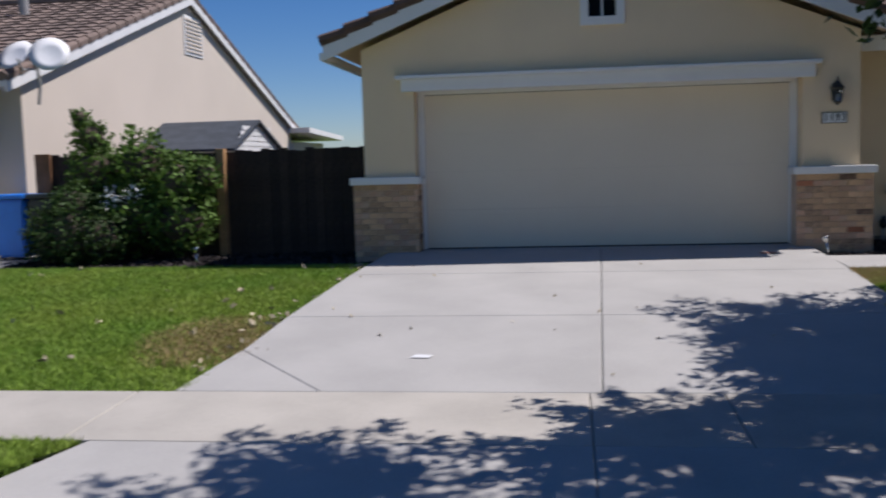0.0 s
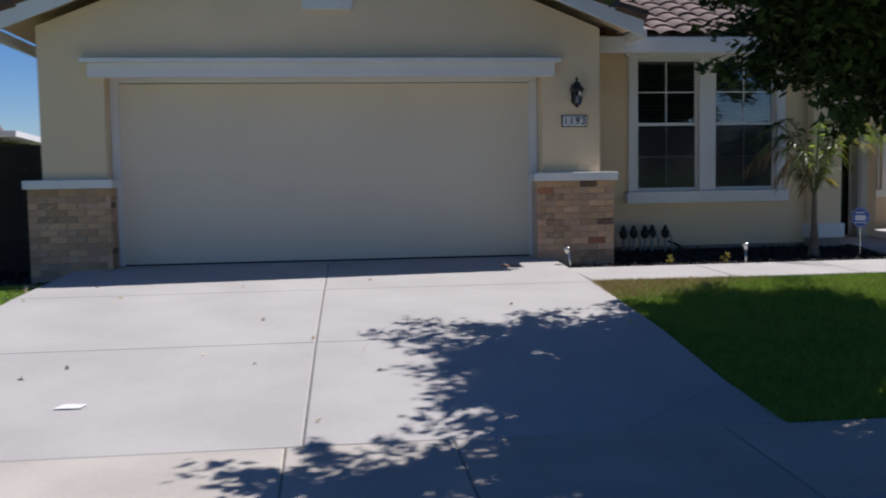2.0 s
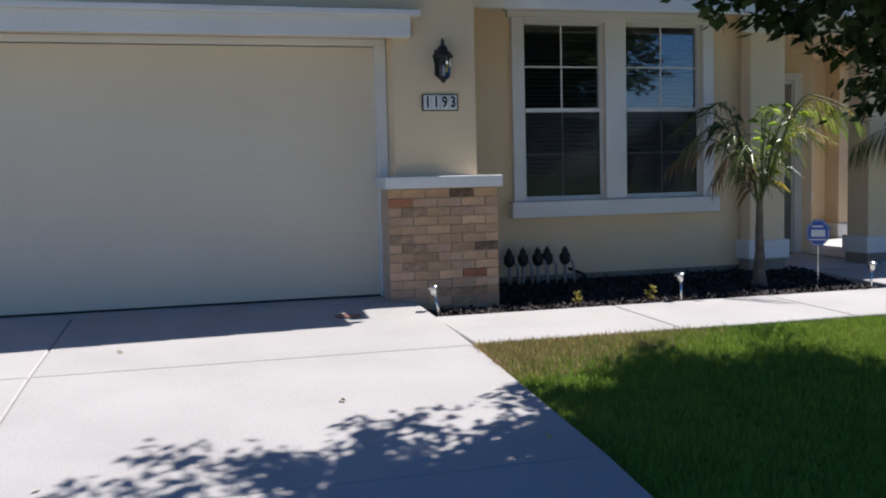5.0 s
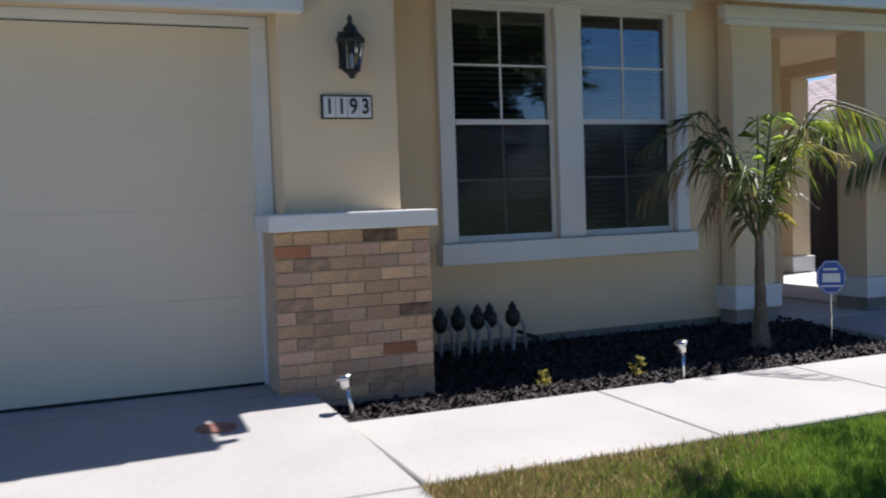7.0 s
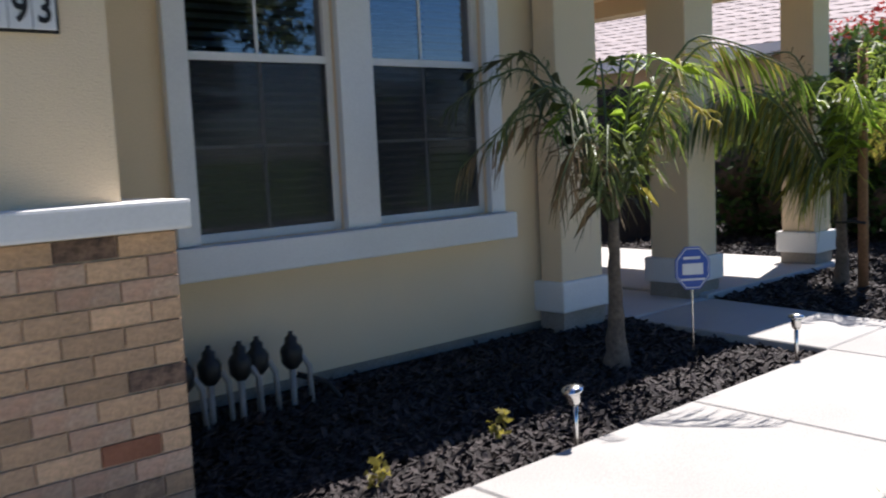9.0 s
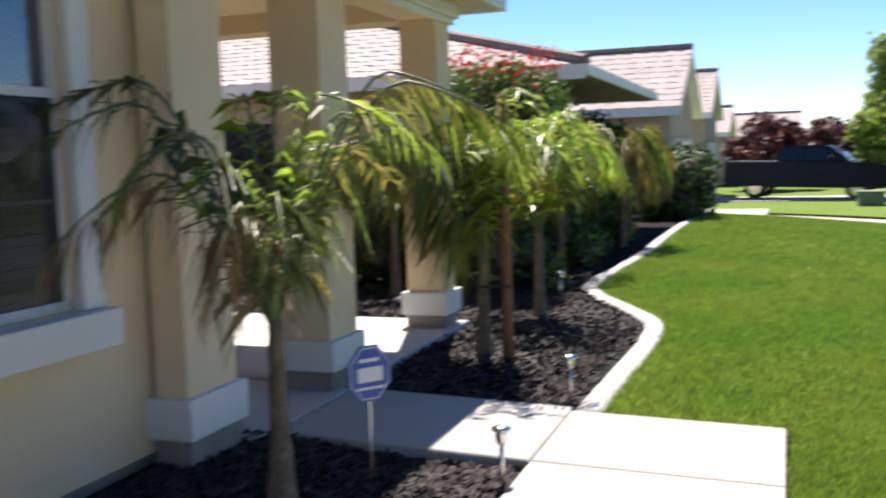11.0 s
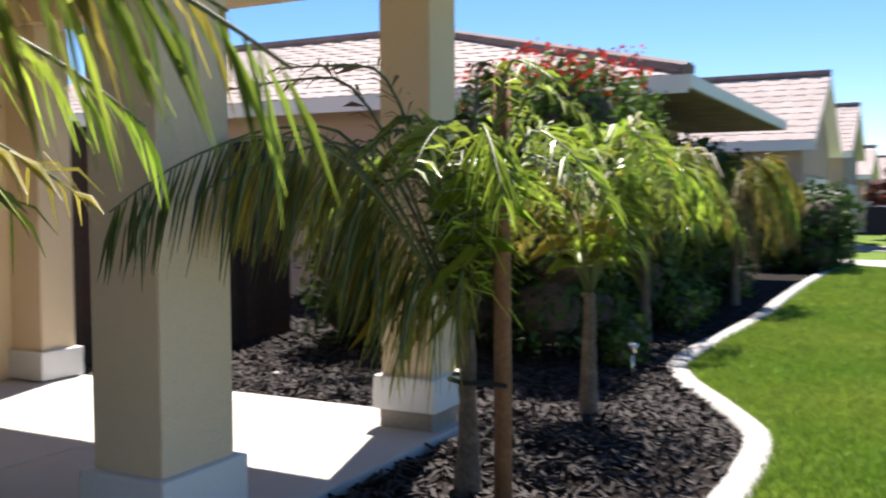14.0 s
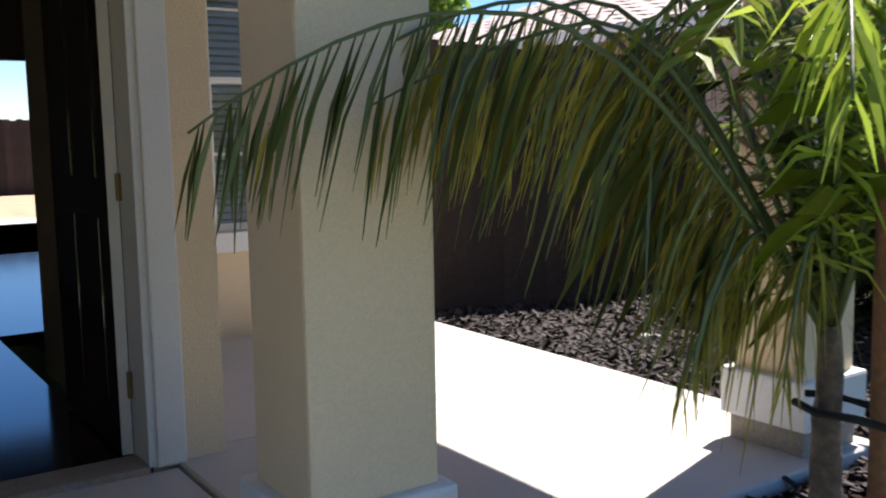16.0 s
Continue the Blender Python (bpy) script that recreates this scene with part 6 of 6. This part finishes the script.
structure(boxpart("drive_east", (27.5, 33.5, -1.5, 0.75, -0.7, -0.47), CONCRETE), "neighbour's concrete drive", "driveway")
structure(boxpart("drive_truck", (39.6, 43.2, -6.6, 0.9, -0.75, -0.545), CONCRETE), "concrete drive under the parked truck", "driveway")
structure(boxpart("drive_far", (69.5, 77.0, -20.5, -16.5, -0.7, -0.5), CONCRETE), "distant concrete drive beyond the bend", "driveway")
structure(raw("yard_east", [(27.2, -8.72, -0.6), (36, -8.17, -0.6), (45, -7.87, -0.6), (64, -9.45, -0.6), (68.1, -14, -0.6), (86.1, -29, -0.6), (140, -29, -0.6), (140, 40, -0.6), (40, 40, -0.57), (34.0, -0.3, -0.57), (31.6, -3.6, -0.57), (30.0, -5.3, -0.57), (28.4, -6.1, -0.58), (27.2, -6.7, -0.585)], [tuple(range(14))], TURF), "lawns of the houses along the street", "lawn")
ub = thing("utility_box", "grey-green utility box on the lawn", "utility box", (36.6, -4.6, -0.57))
part("body", box(bmesh.new(), -0.4, 0.4, -0.4, 0.4, 0.0, 0.42, 0.03), UTILITY, ub)
part("lid", box(bmesh.new(), -0.43, 0.43, -0.43, 0.43, 0.42, 0.48, 0.02), UTILITY, ub)


# ---- vehicles ----
def wheel(parent, x, y, r, w, rim):
    t = part("tyre", lathe(bmesh.new(), [(r * 0.6, -w / 2), (r * 0.95, -w / 2), (r, -w / 3), (r, w / 3), (r * 0.95, w / 2), (r * 0.6, w / 2)], (0, 0, 0), 20), RUBBER, parent, smooth=True)
    t.matrix_local = pose(x, y, r, 90, 0, 0)
    part("rim", lathe(bmesh.new(), [(0.03, -w / 2 - 0.01), (r * 0.6, -w / 2 - 0.005), (r * 0.6, w / 2 + 0.005), (0.03, w / 2 + 0.01)], (0, 0, 0), 14), rim, t)


def extrude_profile(bm, prof, w, tumble=0.0, z_break=1e9):
    a = [bm.verts.new((x, -w + (tumble * (z - z_break) if z > z_break else 0), z)) for x, z in prof]
    b = [bm.verts.new((x, w - (tumble * (z - z_break) if z > z_break else 0), z)) for x, z in prof]
    bm.faces.new(a)
    bm.faces.new(b[::-1])
    n = len(prof)
    for i in range(n):
        bm.faces.new((a[i], a[(i + 1) % n], b[(i + 1) % n], b[i]))
    bmesh.ops.recalc_face_normals(bm, faces=bm.faces)
    bmesh.ops.bevel(bm, geom=[e for e in bm.edges], offset=0.035, segments=2, affect="EDGES")
    return bm


tk = thing("pickup_truck", "dark navy crew-cab pickup truck parked on a drive", "truck", (41.4, -2.75, -0.545))
part("body", extrude_profile(bmesh.new(), [(-2.85, 0.46), (2.75, 0.42), (2.95, 0.62), (2.93, 1.15), (2.75, 1.28), (1.55, 1.38), (-2.88, 1.42), (-2.92, 0.7)], 0.98), TRUCK_PAINT, tk)
part("cab", extrude_profile(bmesh.new(), [(-0.95, 1.34), (1.6, 1.34), (0.95, 1.93), (0.75, 1.99), (-0.75, 1.99), (-0.9, 1.93)], 0.90, 0.22, 1.44), TRUCK_PAINT, tk)
for s in (-1, 1):
    for x0_, x1_, x2_, x3_ in ((-0.85, -0.05, -0.05, -0.72), (0.05, 1.25, 0.78, 0.05)):
        bm = bmesh.new()
        yy = s * 0.845
        f = [bm.verts.new((x, yy + s * dy, z)) for x, dy, z in ((x0_, 0.065, 1.45), (x1_, 0.065, 1.45), (x2_, -0.03, 1.89), (x3_, -0.03, 1.89))]
        g = [bm.verts.new(v.co + Vector((0, -s * 0.03, 0))) for v in f]
        bm.faces.new(f)
        bm.faces.new(g[::-1])
        part("window", bm, DARK_GLASS, tk)
    for x in (-1.75, 1.85):
        wheel(tk, x, s * 0.82, 0.40, 0.26, STEEL)
    part("headlight", box(bmesh.new(), 2.83, 2.91, s * 0.62 - 0.2, s * 0.62 + 0.2, 0.95, 1.13, 0.02), STEEL, tk, "clear headlight")
bm = bmesh.new()
box(bm, 0.98, 1.02, -0.7, 0.7, 1.3, 1.75)
bmesh.ops.rotate(bm, verts=bm.verts, cent=(1.0, 0, 1.3), matrix=Matrix.Rotation(radians(-42), 3, "Y"))
bmesh.ops.translate(bm, verts=bm.verts, vec=(0.56, 0, 0.10))
part("windscreen", bm, DARK_GLASS, tk)
part("bumper", box(bmesh.new(), 2.82, 3.0, -0.9, 0.9, 0.48, 0.66, 0.03), BLACK_METAL, tk, "dark front bumper")
part("mirror", box(bmesh.new(), 0.9, 1.02, -1.18, -0.95, 1.42, 1.6, 0.03), BLACK_METAL, tk)
tk.rotation_euler = (0, radians(1.0), radians(-101))

cr = thing("parked_car", "silver-blue sedan parked at the kerb", "car", (43.5, -9.0, -0.72))
part("body", extrude_profile(bmesh.new(), [(-2.2, 0.32), (2.15, 0.28), (2.25, 0.5), (2.1, 0.72), (1.1, 0.92), (-1.6, 0.95), (-2.2, 0.9), (-2.28, 0.6)], 0.88), CAR_PAINT, cr)
part("roof", extrude_profile(bmesh.new(), [(-1.75, 0.9), (1.15, 0.88), (0.35, 1.40), (-0.9, 1.42)], 0.82, 0.28, 0.95), CAR_PAINT, cr)
bm = bmesh.new()
f = [bm.verts.new(p) for p in ((1.13, -0.68, 0.97), (1.13, 0.68, 0.97), (0.45, 0.58, 1.375), (0.45, -0.58, 1.375))]
g = [bm.verts.new(v.co - Vector((0.03, 0, 0.03))) for v in f]
bm.faces.new(f)
bm.faces.new(g[::-1])
part("windscreen", bm, DARK_GLASS, cr)
for s in (-1, 1):
    bm = bmesh.new()
    f = [bm.verts.new((x, s * y, z)) for x, y, z in ((-1.4, 0.835, 0.98), (0.85, 0.835, 0.98), (0.3, 0.72, 1.34), (-0.85, 0.72, 1.34))]
    g = [bm.verts.new(v.co - Vector((0, s * 0.03, 0))) for v in f]
    bm.faces.new(f)
    bm.faces.new(g[::-1])
    part("window", bm, DARK_GLASS, cr)
    for x in (-1.35, 1.4):
        wheel(cr, x, s * 0.78, 0.32, 0.2, STEEL)
    part("headlight", box(bmesh.new(), 2.08, 2.2, s * 0.6 - 0.18, s * 0.6 + 0.18, 0.56, 0.68, 0.03), PLATE, cr, "clear headlight")
part("bumper", box(bmesh.new(), 2.12, 2.28, -0.8, 0.8, 0.30, 0.52, 0.04), CAR_PAINT, cr)
part("grille", box(bmesh.new(), 2.2, 2.29, -0.45, 0.45, 0.36, 0.5, 0.02), BLACK_METAL, cr, "dark grille")
cr.rotation_euler = (0, 0, radians(169))

# hedges and walls far along the road
shrub("hedge", (0, 0, -0.6), hedge_blobs(58, 66, -19, -14, 0.8, 2.0, 0.9, 9), 2500, 0.2, LEAF_SHRUB, 99, "low green hedge across the road", "hedge")
shrub("hedge", (0, 0, -0.6), hedge_blobs(90, 94, -60, 40, 2.4, 4.0, 2.2, 10), 7000, 0.5, LEAF_HEDGE, 100, "far line of garden trees", "hedge")
